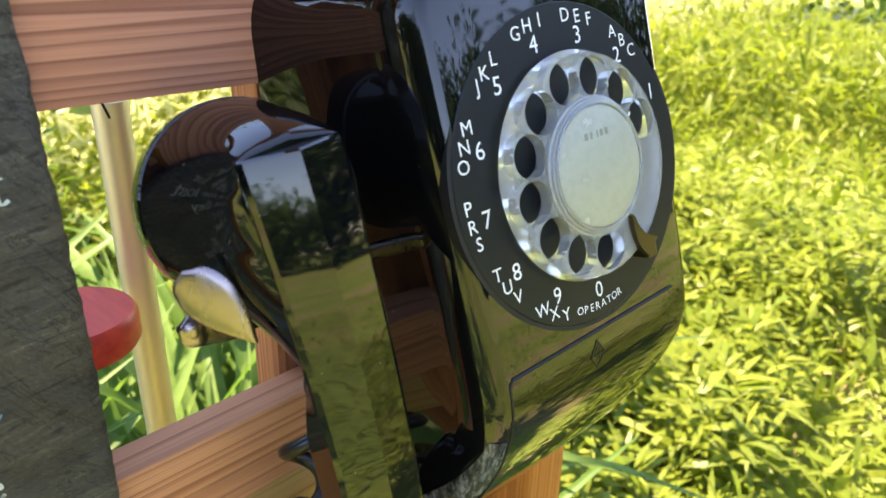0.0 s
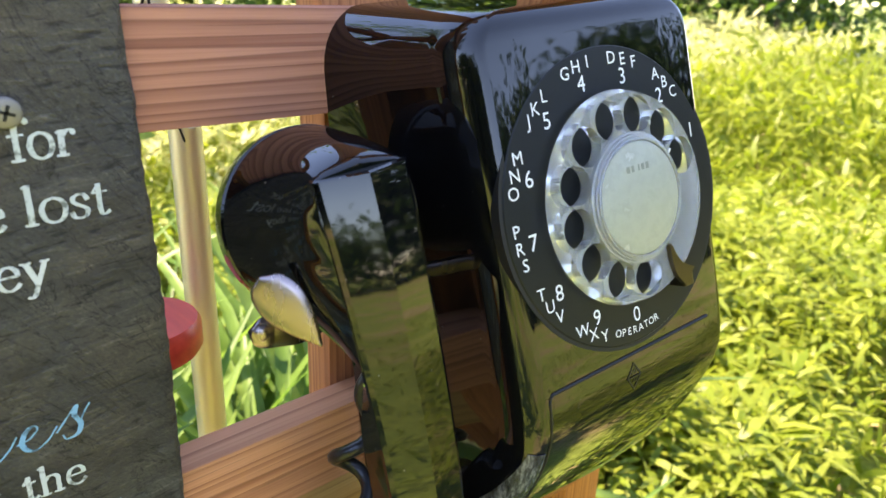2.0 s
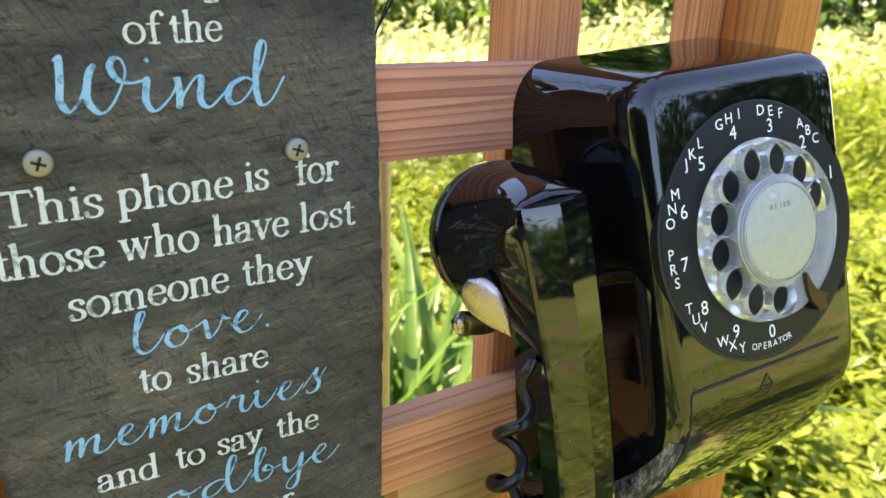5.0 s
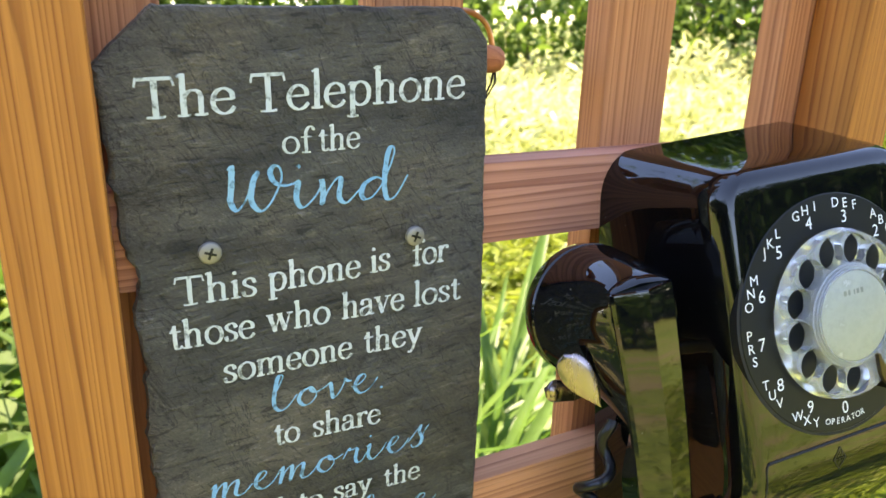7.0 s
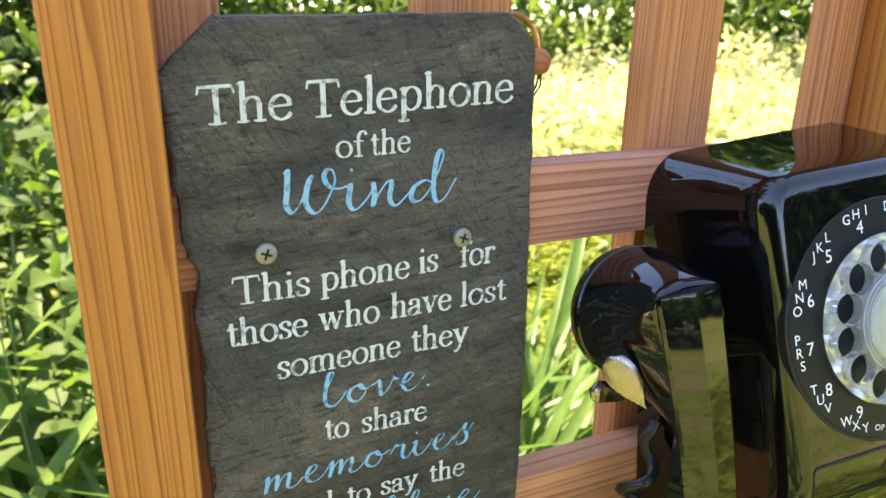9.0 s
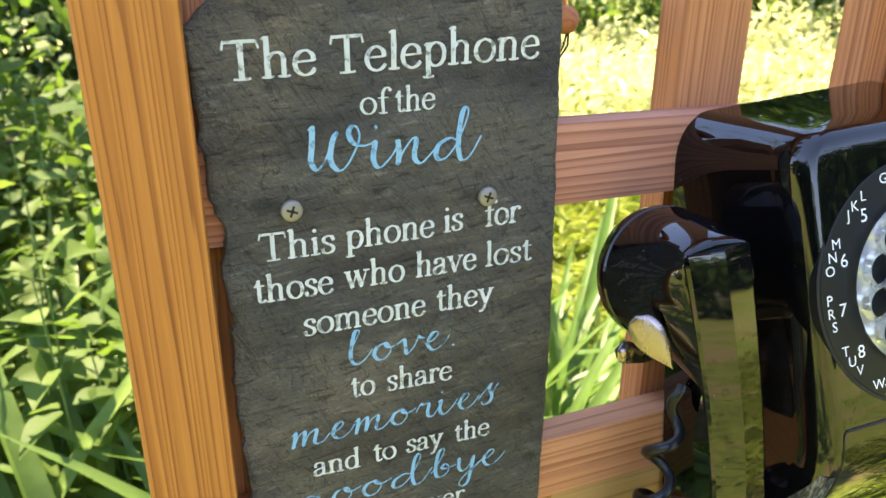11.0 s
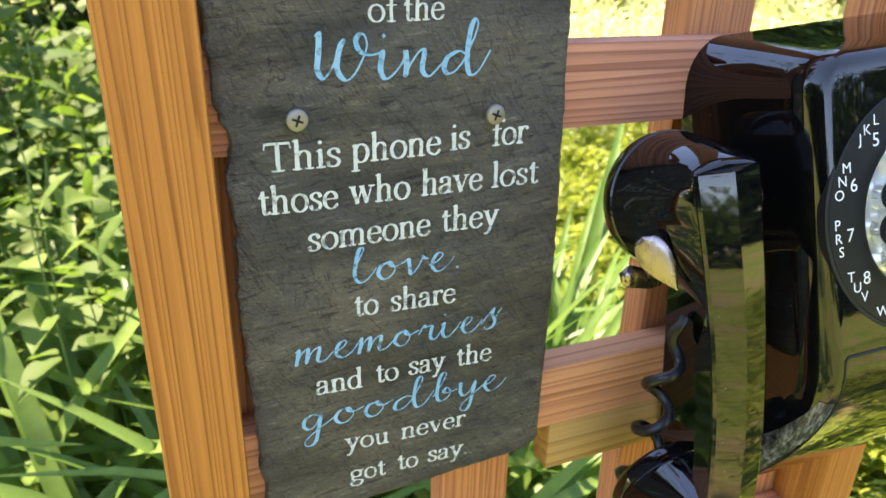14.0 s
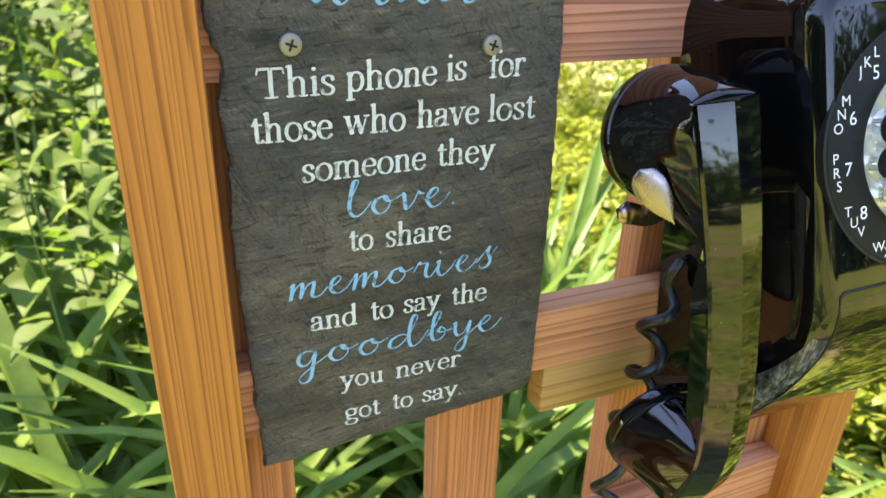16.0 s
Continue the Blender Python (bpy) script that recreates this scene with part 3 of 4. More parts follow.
# joined-up brush letters: the path of the brush, in fifths of the x-height
SCRIPT = {
    "W": (11.6, ["0.3,8.2 1,8.6 0.8,5 0.5,2.3 1.5,0.5 2.9,2 4.5,5.4 5.6,7.4 4.7,6.2 4,3 4.5,1 5.7,0 7,0.9 8.4,3.2 9.5,6 9.2,8 8.3,8.4 7.5,7.2 8.3,5.2 10.2,4.5 11.6,4.8"]),
    "i": (5.2, ["0,4.6 0.8,5 0.4,2 0.9,0.3 2,0 4.0,2 5.4,4.4", "0.9,7.8 1.2,8.1"]),
    "n": (7.2, ["0,5 0.2,2.4 0,0.1 0.9,2.4 2.8,5 3.6,4.6 3.2,1.6 3.9,0.2 5,0.2 7.4,2.6"]),
    "m": (9.4, ["0.3,4.2 1.2,5 0.4,0 1.6,3.4 3,5 3.4,4.4 2.9,0.2 4.2,3.6 5.8,5 6.2,4.2 5.6,1 6.4,0 7.8,0.6 9.4,2.6"]),
    "d": (9.6, ["4.8,4 3.2,4.6 1,3.4 0.4,1.4 1.2,0.3 2.8,0.9 4.8,3.6 6.6,8 7,10 6.4,10.6 5.6,9 5,4.4 5.2,1 6,-0.2 7.6,0.8 9.8,4.6"]),
    "l": (5.6, ["1.2,6 2.6,9.4 2.4,10.2 1.5,9.4 0.5,4 0.8,1 2.2,0 4,1.4 5.6,3.8"]),
    "o": (6.8, ["3.2,5 1.2,4.2 0.4,2 1.4,0.2 3,0.3 4.4,2.4 3.8,4.6 3.2,5 3.4,3.8 4.8,3.4 6.8,4.4"]),
    "v": (6.0, ["0,4.4 0.9,5 1.2,3 1.6,0.3 3.2,2 4.4,4.8 4.2,5.4 5.2,4.5 6,4.4"]),
    "e": (6.2, ["0,2.4 2,3 3.4,4.6 3,5.6 1.8,5 0.8,2.6 1.4,0.6 2.8,0 4.8,1.4 6.4,3.8"]),
    "r": (6.2, ["0,2.6 1.4,5.4 2,4.9 3.6,4.9 3.2,2 3.6,0.3 4.8,0.4 6.4,3"]),
    "s": (5.6, ["0,2.2 3,6.4 3.6,7.0 3.2,5 4.0,2.6 3.2,0.4 1.4,0 0.9,1.2", "3.8,2.6 4.8,5 5.9,6.8"]),
    "g": (7.0, ["3.8,4.4 2.2,5 0.7,3.6 0.5,1.4 1.6,0.2 3,1.4 4.2,4.8 3.6,0 2.8,-4.4 1.4,-5.6 0.4,-4.6 1.2,-2.6 4,0.2 7,2.6"]),
    "b": (6.2, ["0,2.2 2,6 3.2,9.4 2.6,10.2 1.6,8.4 1,2.4 1.8,0.2 3.6,0.8 4.4,3 3.4,4.6 2.6,3.4 4,2.8 6.2,3.4"]),
    "y": (6.2, ["0.2,4.8 0.8,5 0.7,2 1.6,0.3 3.2,1.6 4.4,5 3.8,0 3,-4.2 1.8,-5.4 0.8,-4.4 1.6,-2.2 4.4,0.6 6.4,2.8"]),
}


def script_text(text, x0, x1, z0, z1, x_height):
    total = sum(SCRIPT[c][0] for c in text)
    kz = x_height / 5
    bm = bmesh.new()
    pen, layer = 0.0, 0
    for c in text:
        for stroke in SCRIPT[c][1]:
            layer += 1
            path = []
            for s in stroke.split():
                px, py = (float(q) for q in s.split(","))
                f = (pen + px) / total
                path.append((x0 + 0.01 + (x1 - x0) * f, 0, z0 + (z1 - z0) * f - 1.29 + py * kz))
            fine = len(path) == 3
            ribbon(bm, curve(path, 7), lambda d: x_height * (0.035 if fine else 0.038 + 0.074 * max(0.0, -d.z)) if len(path) > 2 else x_height * 0.07, -0.00022 - 0.000004 * layer)
        pen += SCRIPT[c][0]
    return part("lettering", bm, PAINT_BLUE, slate_sign, "pale blue brush-script word: " + text)


LINES = [
    (0.0086, [("The", -0.0750, -0.0421, 1.3965, 1.3977), ("Telephone", -0.0375, 0.0485, 1.3975, 1.4006)]),
    (0.0060, [("of", -0.0271, -0.0156, 1.3823, 1.3822), ("the", -0.0134, 0.0034, 1.3823, 1.3829)]),
    (0.0072, [("This", -0.0683, -0.0386, 1.3290, 1.3290), ("phone", -0.0348, 0.0032, 1.3296, 1.3302), ("is", 0.0069, 0.0162, 1.3311, 1.3316), ("for", 0.0258, 0.0430, 1.3314, 1.3317)]),
    (0.0072, [("those", -0.0717, -0.0403, 1.3122, 1.3118), ("who", -0.0359, -0.0102, 1.3126, 1.3124), ("have", -0.0055, 0.0227, 1.3129, 1.3127), ("lost", 0.0267, 0.0497, 1.3130, 1.3129)]),
    (0.0072, [("someone", -0.0537, -0.0008, 1.2946, 1.2949), ("they", 0.0038, 0.0314, 1.2954, 1.2952)]),
    (0.0070, [("to", -0.0355, -0.0244, 1.2615, 1.2612), ("share", -0.0193, 0.0119, 1.2611, 1.2602)]),
    (0.0067, [("and", -0.0537, -0.0321, 1.2258, 1.2250), ("to", -0.0265, -0.0154, 1.2256, 1.2252), ("say", -0.0107, 0.0077, 1.2262, 1.2254), ("the", 0.0132, 0.0319, 1.2255, 1.2252)]),
    (0.0063, [("you", -0.0415, -0.0200, 1.1920, 1.1906), ("never", -0.0145, 0.0194, 1.1907, 1.1901)]),
    (0.0063, [("got", -0.0396, -0.0221, 1.1730, 1.1720), ("to", -0.0163, -0.0053, 1.1728, 1.1720), ("say.", -0.0006, 0.0214, 1.1728, 1.1718)]),
]
for h, words in LINES:
    for word in words:
        roman_text(*word, h)
for word, a, b, z0, z1, h in (("Wind", -0.0476, 0.0229, 1.3616, 1.3618, 0.0098), ("love", -0.0356, 0.0100, 1.2772, 1.2771, 0.0078), ("memories", -0.0621, 0.0352, 1.2424, 1.2428, 0.0074), ("goodbye", -0.0609, 0.0402, 1.2080, 1.2072, 0.0078)):
    script_text(word, a, b, z0, z1, h)
_stop = bmesh.new()
dab(_stop, Vector((0.0221, 0, 1.2776 - 1.29)), 0.0007, -0.0002)
part("lettering", _stop, PAINT_BLUE, slate_sign, "small painted full stop")


def screw_head():
    r = 0.0042
    bm = lathe([(0, 0.0), (r, 0.0), (r, 0.0009), (r * 0.95, 0.0014), (r * 0.85, 0.0017), (r * 0.3, 0.0019), (0, 0.0019)], 28)
    bmesh.ops.rotate(bm, verts=bm.verts[:], cent=(0, 0, 0), matrix=Matrix.Rotation(radians(90), 3, "X"))
    return bm


def cross_slot():
    bm = bmesh.new()
    for a in (20, 110):
        m = Matrix.Rotation(radians(a), 4, "Y")
        g = bmesh.ops.create_cube(bm, size=1)["verts"]
        for v in g:
            v.co = m @ Vector((v.co.x * 0.0044, v.co.y * 0.0005 - 0.00185, v.co.z * 0.0009))
    return bm


for x, z in ((-0.055, 1.348), (0.0268, 1.3448)):
    s = part("screw", screw_head(), ZINC, slate_sign, "worn zinc cross-head screw", 40)
    s.matrix_basis = pose(x + 0.01, -0.0001, z - 1.29)
    part("slot", cross_slot(), GROOVE, s)

# ---- wall telephone ----
PHONE = pose(0.1976, 0.1364, 1.3110, 0, -5.0, -5.6)
telephone = tagged(empty("wall_telephone", PHONE), "glossy black rotary wall telephone with clear finger wheel", "telephone")
TILT_FACE = 16.0
TAN = math.tan(radians(TILT_FACE))
FOLD_Z, FOOT_Z, FOOT_Y, TOP_Z = -0.0725, -0.174, 0.040, 0.0660


def clamp01(a):
    return max(0.0, min(1.0, a))


def below_fold(z):
    return clamp01((FOLD_Z - z) / (FOLD_Z - FOOT_Z))


def front_y(z):
    """The housing's front line: a leaning dial face that rolls over into the bulging apron below it."""
    face = z * TAN
    f = (FOLD_Z - z) / (FOLD_Z - FOOT_Z)
    apron = FOLD_Z * TAN + (FOOT_Y - FOLD_Z * TAN) * f - 0.0060 * math.sin(math.pi * clamp01(f))
    return 0.5 * (face + apron + math.sqrt((face - apron) ** 2 + 0.0085 ** 2)) - 0.0006


def half_front(z):
    return 0.0575 - 0.0030 * below_fold(z) ** 1.5


def corner_radius(z):
    return 0.0095 + 0.0040 * below_fold(z)


def housing():
    """Level outlines from the foot to the crown: flat back, rounded front corners."""
    rings = []
    zs = [FOOT_Z, FOOT_Z + 0.001, FOOT_Z + 0.003] + [FOOT_Z + 0.003 + (0.040 - FOOT_Z - 0.003) * k / 46 for k in range(1, 47)]
    zs += [0.045, 0.050, 0.054, 0.057, 0.0595, 0.0615, 0.0632, 0.0645, 0.0654, TOP_Z]
    for z in zs:
        front = front_y(z)
        r = corner_radius(z)
        wf, wb = half_front(z), 0.0712 - 0.003 * below_fold(z)
        if z < FOOT_Z + 0.0005:
            front, wf, wb = front + 0.0012, wf - 0.0012, wb - 0.0012

        def arc(reach):
            d = clamp01((z - (TOP_Z - reach)) / reach)
            return reach * (1 - math.sqrt(max(0.0, 1 - d * d)))
        wf -= arc(0.014)
        wb -= 0.85 * arc(0.022)
        front += 0.9 * arc(0.0065)
        back = 0.0790
        side = [(-wb, back), (-wb * 0.7 - wf * 0.3, back * 0.7 + (front + 1.9 * r) * 0.3), (-wb * 0.35 - wf * 0.65, back * 0.35 + (front + 1.9 * r) * 0.65)]
        corner = [(-wf + r - r * math.cos(a), front + 1.9 * r * (1 - math.sin(a))) for a in (math.pi / 2 * k / 12 for k in range(13))]
        half = side + corner + [(-(wf - r) * f, front) for f in (0.66, 0.33)]
        line = half + [(0, front)] + [(-x, y) for x, y in half[::-1]]
        rings.append([(x, y + (max(0.0, (x + 0.0712)) * math.tan(radians(5.6)) if y == back else 0), z) for x, y in line])
    return loft(rings)


part("housing", housing(), BLACK, telephone, "", 34)


def scuff_sheen_edge():
    """The strip of wear and painted sky sheen along the left lower corner of the housing."""
    rings = []
    for k in range(15):
        f = 0.06 + 0.93 * k / 14
        z = FOLD_Z + (FOOT_Z + 0.003 - FOLD_Z) * f
        front, r, wf = front_y(z), corner_radius(z), half_front(z)
        rows = []
        wide = 26 + 48 * min(1.0, 1.8 * f)
        for lift in (0.00030, -0.0004):
            part_ = []
            for j in range(6):
                a = radians(84 - wide * j / 5)
                part_.append((-wf + r - (r + lift) * math.cos(a), front + 1.9 * r - (1.9 * r + lift) * math.sin(a), z))
            rows += part_ if lift > 0 else part_[::-1]
        rings.append(rows)
    return loft(rings)


part("worn_sheen_edge", scuff_sheen_edge(), SCUFF_SHEEN, telephone, "scuffed lower edge with a greyish painted sky sheen", 40)


def on_face(u, v, h=0.0):
    s, c = math.sin(radians(TILT_FACE)), math.cos(radians(TILT_FACE))
    return Vector((u, v * s - h * c, v * c + h * s))


def on_skin(u, v, h=0.0):
    """A point of the dial face or, lower down, of the apron that it rolls over into."""
    p = on_face(u, v, h)
    p.y += front_y(p.z) - p.z * TAN
    return p


DIAL = pose(0, 0, 0, 90 - TILT_FACE)


def on_dial(ob, m=Matrix()):
    ob.matrix_basis = DIAL @ m
    return ob


on_dial(part("dial_gap", lathe([(0.0532, -0.004), (0.0549, -0.004), (0.0549, 0.0003), (0.0532, 0.0003), (0.0532, -0.004)], 96), GROOVE, telephone))
plate = on_dial(part("number_plate", lathe([(0, -0.004), (0.0533, -0.004), (0.0535, 0.0004), (0.0531, 0.0008), (0, 0.0008)], 96), PLATE, telephone, "matt black number plate with white figures", 40))


def figures(text, angle, radius, size, bold=0.0):
    me = text_mesh(text, size, bold)
    xs, ys = [v.co.x for v in me.vertices], [v.co.y for v in me.vertices]
    cx, cy = (min(xs) + max(xs)) / 2, (min(ys) + max(ys)) / 2
    a = radians(angle)
    for v in me.vertices:
        v.co = ((v.co.x - cx) + radius * math.cos(a), (v.co.y - cy) + radius * math.sin(a), 0.00095)
    return me


def dial_angle(digit):
    return 21.0 + 27.6 * ((digit - 1) % 10)


LETTERS = {2: "ABC", 3: "DEF", 4: "GHI", 5: "JKL", 6: "MNO", 7: "PRS", 8: "TUV", 9: "WXY"}
for d in range(1, 11):
    a = dial_angle(d)
    mesh_obj("numeral", figures("I" if d == 1 else str(d % 10), a, 0.0472 if d == 1 else 0.0432, 0.0080), WHITE_INK, plate)
    for k, c in enumerate(LETTERS.get(d, "")):
        mesh_obj("letter", figures(c, a + (6.7 if d > 5 else -6.7) * (k - 1), 0.0492, 0.0062), WHITE_INK, plate)
    bm = bmesh.new()
    p = Vector((math.cos(radians(a)), math.sin(radians(a)), 0))
    q = Vector((-p.y, p.x, 0))
    bm.faces.new([bm.verts.new(v + Vector((0, 0, 0.00095))) for v in (p * 0.0335, p * 0.0312 + q * 0.0013, p * 0.0312 - q * 0.0013)])
    part("pointer_mark", bm, WHITE_INK, plate)
for k, c in enumerate("OPERATOR"):
    a = dial_angle(10) - 0.5 + (k - 3.5) * 3.55
    me = figures(c, 0, 0, 0.0040)
    turn = Matrix.Rotation(radians(a + 90), 4, "Z")
    shift = Vector((math.cos(radians(a)), math.sin(radians(a)), 0)) * 0.0486
    for v in me.vertices:
        v.co = turn @ v.co + shift
    mesh_obj("letter", me, WHITE_INK, plate)


def finger_wheel():
    bm = bmesh.new()
    loops = []
    n = 96
    loops.append([(0.0380 * math.cos(2 * math.pi * k / n), 0.0380 * math.sin(2 * math.pi * k / n)) for k in range(n)])
    for d in range(1, 11):
        a = radians(20.0 + 28.0 * (d - 1))
        cx, cy = 0.0290 * math.cos(a), 0.0290 * math.sin(a)
        loops.append([(cx + 0.0068 * math.cos(2 * math.pi * k / 28), cy + 0.0068 * math.sin(2 * math.pi * k / 28)) for k in range(28)])
    edges = []
    for line in loops:
        vs = [bm.verts.new((x, y, 0.0034)) for x, y in line]
        edges += [bm.edges.new((a, b)) for a, b in zip(vs, vs[1:] + vs[:1])]
    bmesh.ops.triangle_fill(bm, use_beauty=True, edges=edges)
    out = bmesh.ops.extrude_face_region(bm, geom=bm.faces[:])
    for v in out["geom"]:
        if isinstance(v, bmesh.types.BMVert):
            v.co.z = 0.0078
            r = math.hypot(v.co.x, v.co.y)
            if r > 0.0375:
                v.co.x, v.co.y = v.co.x * 0.955, v.co.y * 0.955
    bmesh.ops.recalc_face_normals(bm, faces=bm.faces[:])
    return bm


wheel = on_dial(part("finger_wheel", finger_wheel(), CLEAR, telephone, "clear acrylic finger wheel with ten holes", 35))
wheel.visible_shadow = False
ring_ = part("hub_ring", lathe([(0, 0.0080), (0.0230, 0.0080), (0.0228, 0.0092), (0.0221, 0.0095), (0.0218, 0.0102), (0.0212, 0.0104), (0.0209, 0.0110), (0.0202, 0.0112), (0.0199, 0.0100), (0, 0.0100)], 72), CLEAR, wheel, "stepped clear hub ring", 30)
ring_.visible_shadow = False
card = part("dial_card", lathe([(0, 0.0102), (0.0195, 0.0102), (0.0196, 0.0106), (0.0188, 0.0110), (0, 0.0111)], 64), CARD, wheel, "scuffed yellowed paper card", 40)
for k, (x, w) in enumerate(((-0.0052, 0.0016), (-0.0028, 0.0012), (0.0002, 0.0007), (0.0022, 0.0014), (0.0046, 0.0014))):
    part("faded_print", box((x - w / 2, 0.0095, 0.01112), (x + w / 2, 0.0117, 0.01116)), INK_GREY, card)


def finger_stop():
    prof = curve([(0.0125, -0.0198, 0), (0.0152, -0.0255, 0), (0.0188, -0.0290, 0), (0.0238, -0.0316, 0)], 5)
    low = curve([(0.0116, -0.0202, 0), (0.0122, -0.0270, 0), (0.0138, -0.0322, 0), (0.0170, -0.0362, 0)], 5)
    line = [(p.x, p.y) for p in prof] + [(p.x, p.y) for p in low[::-1]]
    return loft([[(x, y, 0.0084) for x, y in line], [(x, y, 0.0098) for x, y in line], [(x * 0.985 + 0.0003, y * 0.985 - 0.0004, 0.0102) for x, y in line]])


on_dial(part("finger_stop", finger_stop(), BRONZE, telephone, "curved metal finger stop", 30))
on_dial(part("stop_foot", box((0.0195, -0.0385, 0.0008), (0.0245, -0.0335, 0.0084), 0.0006), BRONZE, telephone))


def groove(points, width=0.0009):
    return tube(points, width / 2, 6)


part("seam", groove([on_skin(u, -0.0578, 0.0001) for u in (-0.0455, -0.02, 0.01, 0.0405)], 0.0013), GROOVE, telephone, "seam of the access panel")
part("seam", groove([on_skin(-0.0455, -0.0578, 0.0001), on_skin(-0.0466, -0.0590, 0.0001)] + [on_skin(-0.0470 - 0.0012 * k / 12, -0.0605 - 0.0085 * k, 0.0001) for k in range(13)], 0.0010), GROOVE, telephone)


def emblem():
    bm = bmesh.new()
    c = Vector((-0.0045, -0.0672))
    w, h = 0.0036, 0.0056

    def bar(a, b, t=0.0003):
        d = (b - a).normalized()
        n = Vector((-d.y, d.x)) * t
        pts = [a - d * t + n, b + d * t + n, b + d * t - n, a - d * t - n]
        bm.faces.new([bm.verts.new(on_skin(p.x, p.y, 0.00025)) for p in pts])
    d4 = [c + Vector(p) for p in ((0, h), (w, 0), (0, -h), (-w, 0))]
    for a, b in zip(d4, d4[1:] + d4[:1]):
        bar(a, b)
    bar(d4[3], d4[1], 0.00022)
    for dx, dy, l in ((-0.0010, 0.0010, 0.0016), (0.0010, 0.0010, 0.0016), (0.0, 0.0022, 0.0014), (-0.0006, -0.0024, 0.0016), (0.0008, -0.0022, 0.0014)):
        bar(c + Vector((dx, dy)), c + Vector((dx + 0.0006, dy + l)), 0.0002)
    return bm


part("emblem", emblem(), GROOVE, telephone, "small diamond emblem pressed into the panel")

# cradle hook on the left flank
HOOK = PHONE.inverted()


def hook_part(name, bm, label="", smooth=40):
    bm.transform(HOOK)
    return part(name, bm, STEEL, telephone, label, smooth)


def flat_bar(points, half, thick, normal):
    """A flat strip along a smooth path; half: its half width at each given point."""
    path = curve(points, 6)
    widths = [w.x for w in curve([(h, 0, 0) for h in half], 6)]
    rings, nrm = [], Vector(normal).normalized()
    for i, p in enumerate(path):
        d = (path[min(i + 1, len(path) - 1)] - path[max(i - 1, 0)]).normalized()
        side = d.cross(nrm).normalized()
        up = side.cross(d)
        w = max(0.0004, widths[i])
        rings.append([p + side * w * math.cos(a) + up * (thick * math.sin(a) + 0.05 * w * math.cos(a) ** 2) for a in (2 * math.pi * k / 14 for k in range(14))])
    return loft(rings)


hook_part("cradle_arm", flat_bar([(0.0750, 0.1800, 1.2790), (0.0776, 0.1800, 1.2780), (0.0840, 0.1800, 1.2760), (0.1010, 0.1860, 1.2700), (0.1370, 0.2060, 1.2680)], [0.0010, 0.0046, 0.0048, 0.0036, 0.0036], 0.0013, (0, -1, 0.2)), "steel cradle arm")
def prong(points, half, normal):
    return flat_bar(points, half, 0.0016, normal)


hook_part("cradle_prong", prong([(0.0725, 0.1672, 1.3022), (0.0735, 0.1660, 1.3000), (0.0768, 0.1628, 1.2945), (0.0812, 0.1590, 1.2875), (0.0850, 0.1560, 1.2815)], [0.0006, 0.0052, 0.0068, 0.0044, 0.0005], (-0.70, -0.54, 0.48)), "polished spoon-shaped prong")
hook_part("cradle_prong", prong([(0.1168, 0.1690, 1.3005), (0.1162, 0.1665, 1.2975), (0.1148, 0.1628, 1.2925), (0.1110, 0.1590, 1.2865), (0.1085, 0.1560, 1.2815)], [0.0006, 0.0030, 0.0032, 0.0022, 0.0005], (0.4, -0.85, 0.34)), "polished spoon-shaped prong")
hook_part("prong_stem", tube(curve([(0.0790, 0.1625, 1.2910), (0.0840, 0.1720, 1.2830), (0.0890, 0.1800, 1.2760)], 5), 0.0022, 10))
hook_part("rivet", tube([(0.0785, 0.1800, 1.2780), (0.0783, 0.1780, 1.2784), (0.0782, 0.1774, 1.2785)], [0.0026, 0.0026, 0.0016], 16))

# ---- handset ----
HANDSET = pose(0.0978, 0.1500, 1.3330, -5.0, -6.7, -5.6)
handset = tagged(empty("telephone_handset", HANDSET), "glossy black faceted telephone handset hanging on the chrome cradle", "handset")


def grip_bow(z):
    """How far the grip's outer face swings out or in at a height."""
    f = clamp01((-0.002 - z) / 0.206)
    return -0.0118 * math.sin(math.pi * f) + 0.22 * max(0.0, f - 0.74) ** 2


def grip_half(z):
    f = clamp01((-0.002 - z) / 0.206)
    return 0.0150 - 0.0021 * math.sin(math.pi * min(0.5, f)) + 0.0016 * max(0.0, f - 0.75) * 4


def handle():
    """A bowed grip: two shallow outer facets, softened edges, wider towards the back."""
    rings = []
    n = 44
    for k in range(-2, n + 1):
        f = max(0.0, k / n)
        z = -0.002 - 0.206 * f
        bow, w = grip_bow(z), grip_half(z)
        buried = clamp01((z + 0.085) / 0.037) + clamp01((-0.138 - z) / 0.028)
        buried = buried * buried * (3 - 2 * buried)
        t = 0.0165 - 0.0075 * buried
        if k < 0:
            z, bow, w = -0.002 + (0, 0.0010, 0.0014)[-k], bow + (0, 0.0002, 0.0010)[-k], w - (0, 0.0001, 0.0008)[-k]
        q = 0.0013
        wide = 0.0016 * (1 - buried)
        rings.append([(-w, 0.0048 + bow, z), (-w + q, 0.0038 + bow, z), (0.0, 0.0001 + bow, z), (w - q, 0.0038 + bow, z), (w, 0.0048 + bow, z), (w + 0.0002, 0.0064 + bow, z),
                      (w + wide - 0.002 * buried, t - 0.002 + bow, z), (w - 0.005, t + 0.004 * (1 - buried) + bow, z), (-w + 0.005, t + 0.004 * (1 - buried) + bow, z), (-w - wide + 0.002 * buried, t - 0.002 + bow, z), (-w - 0.0002, 0.0064 + bow, z)])
    return loft(rings)


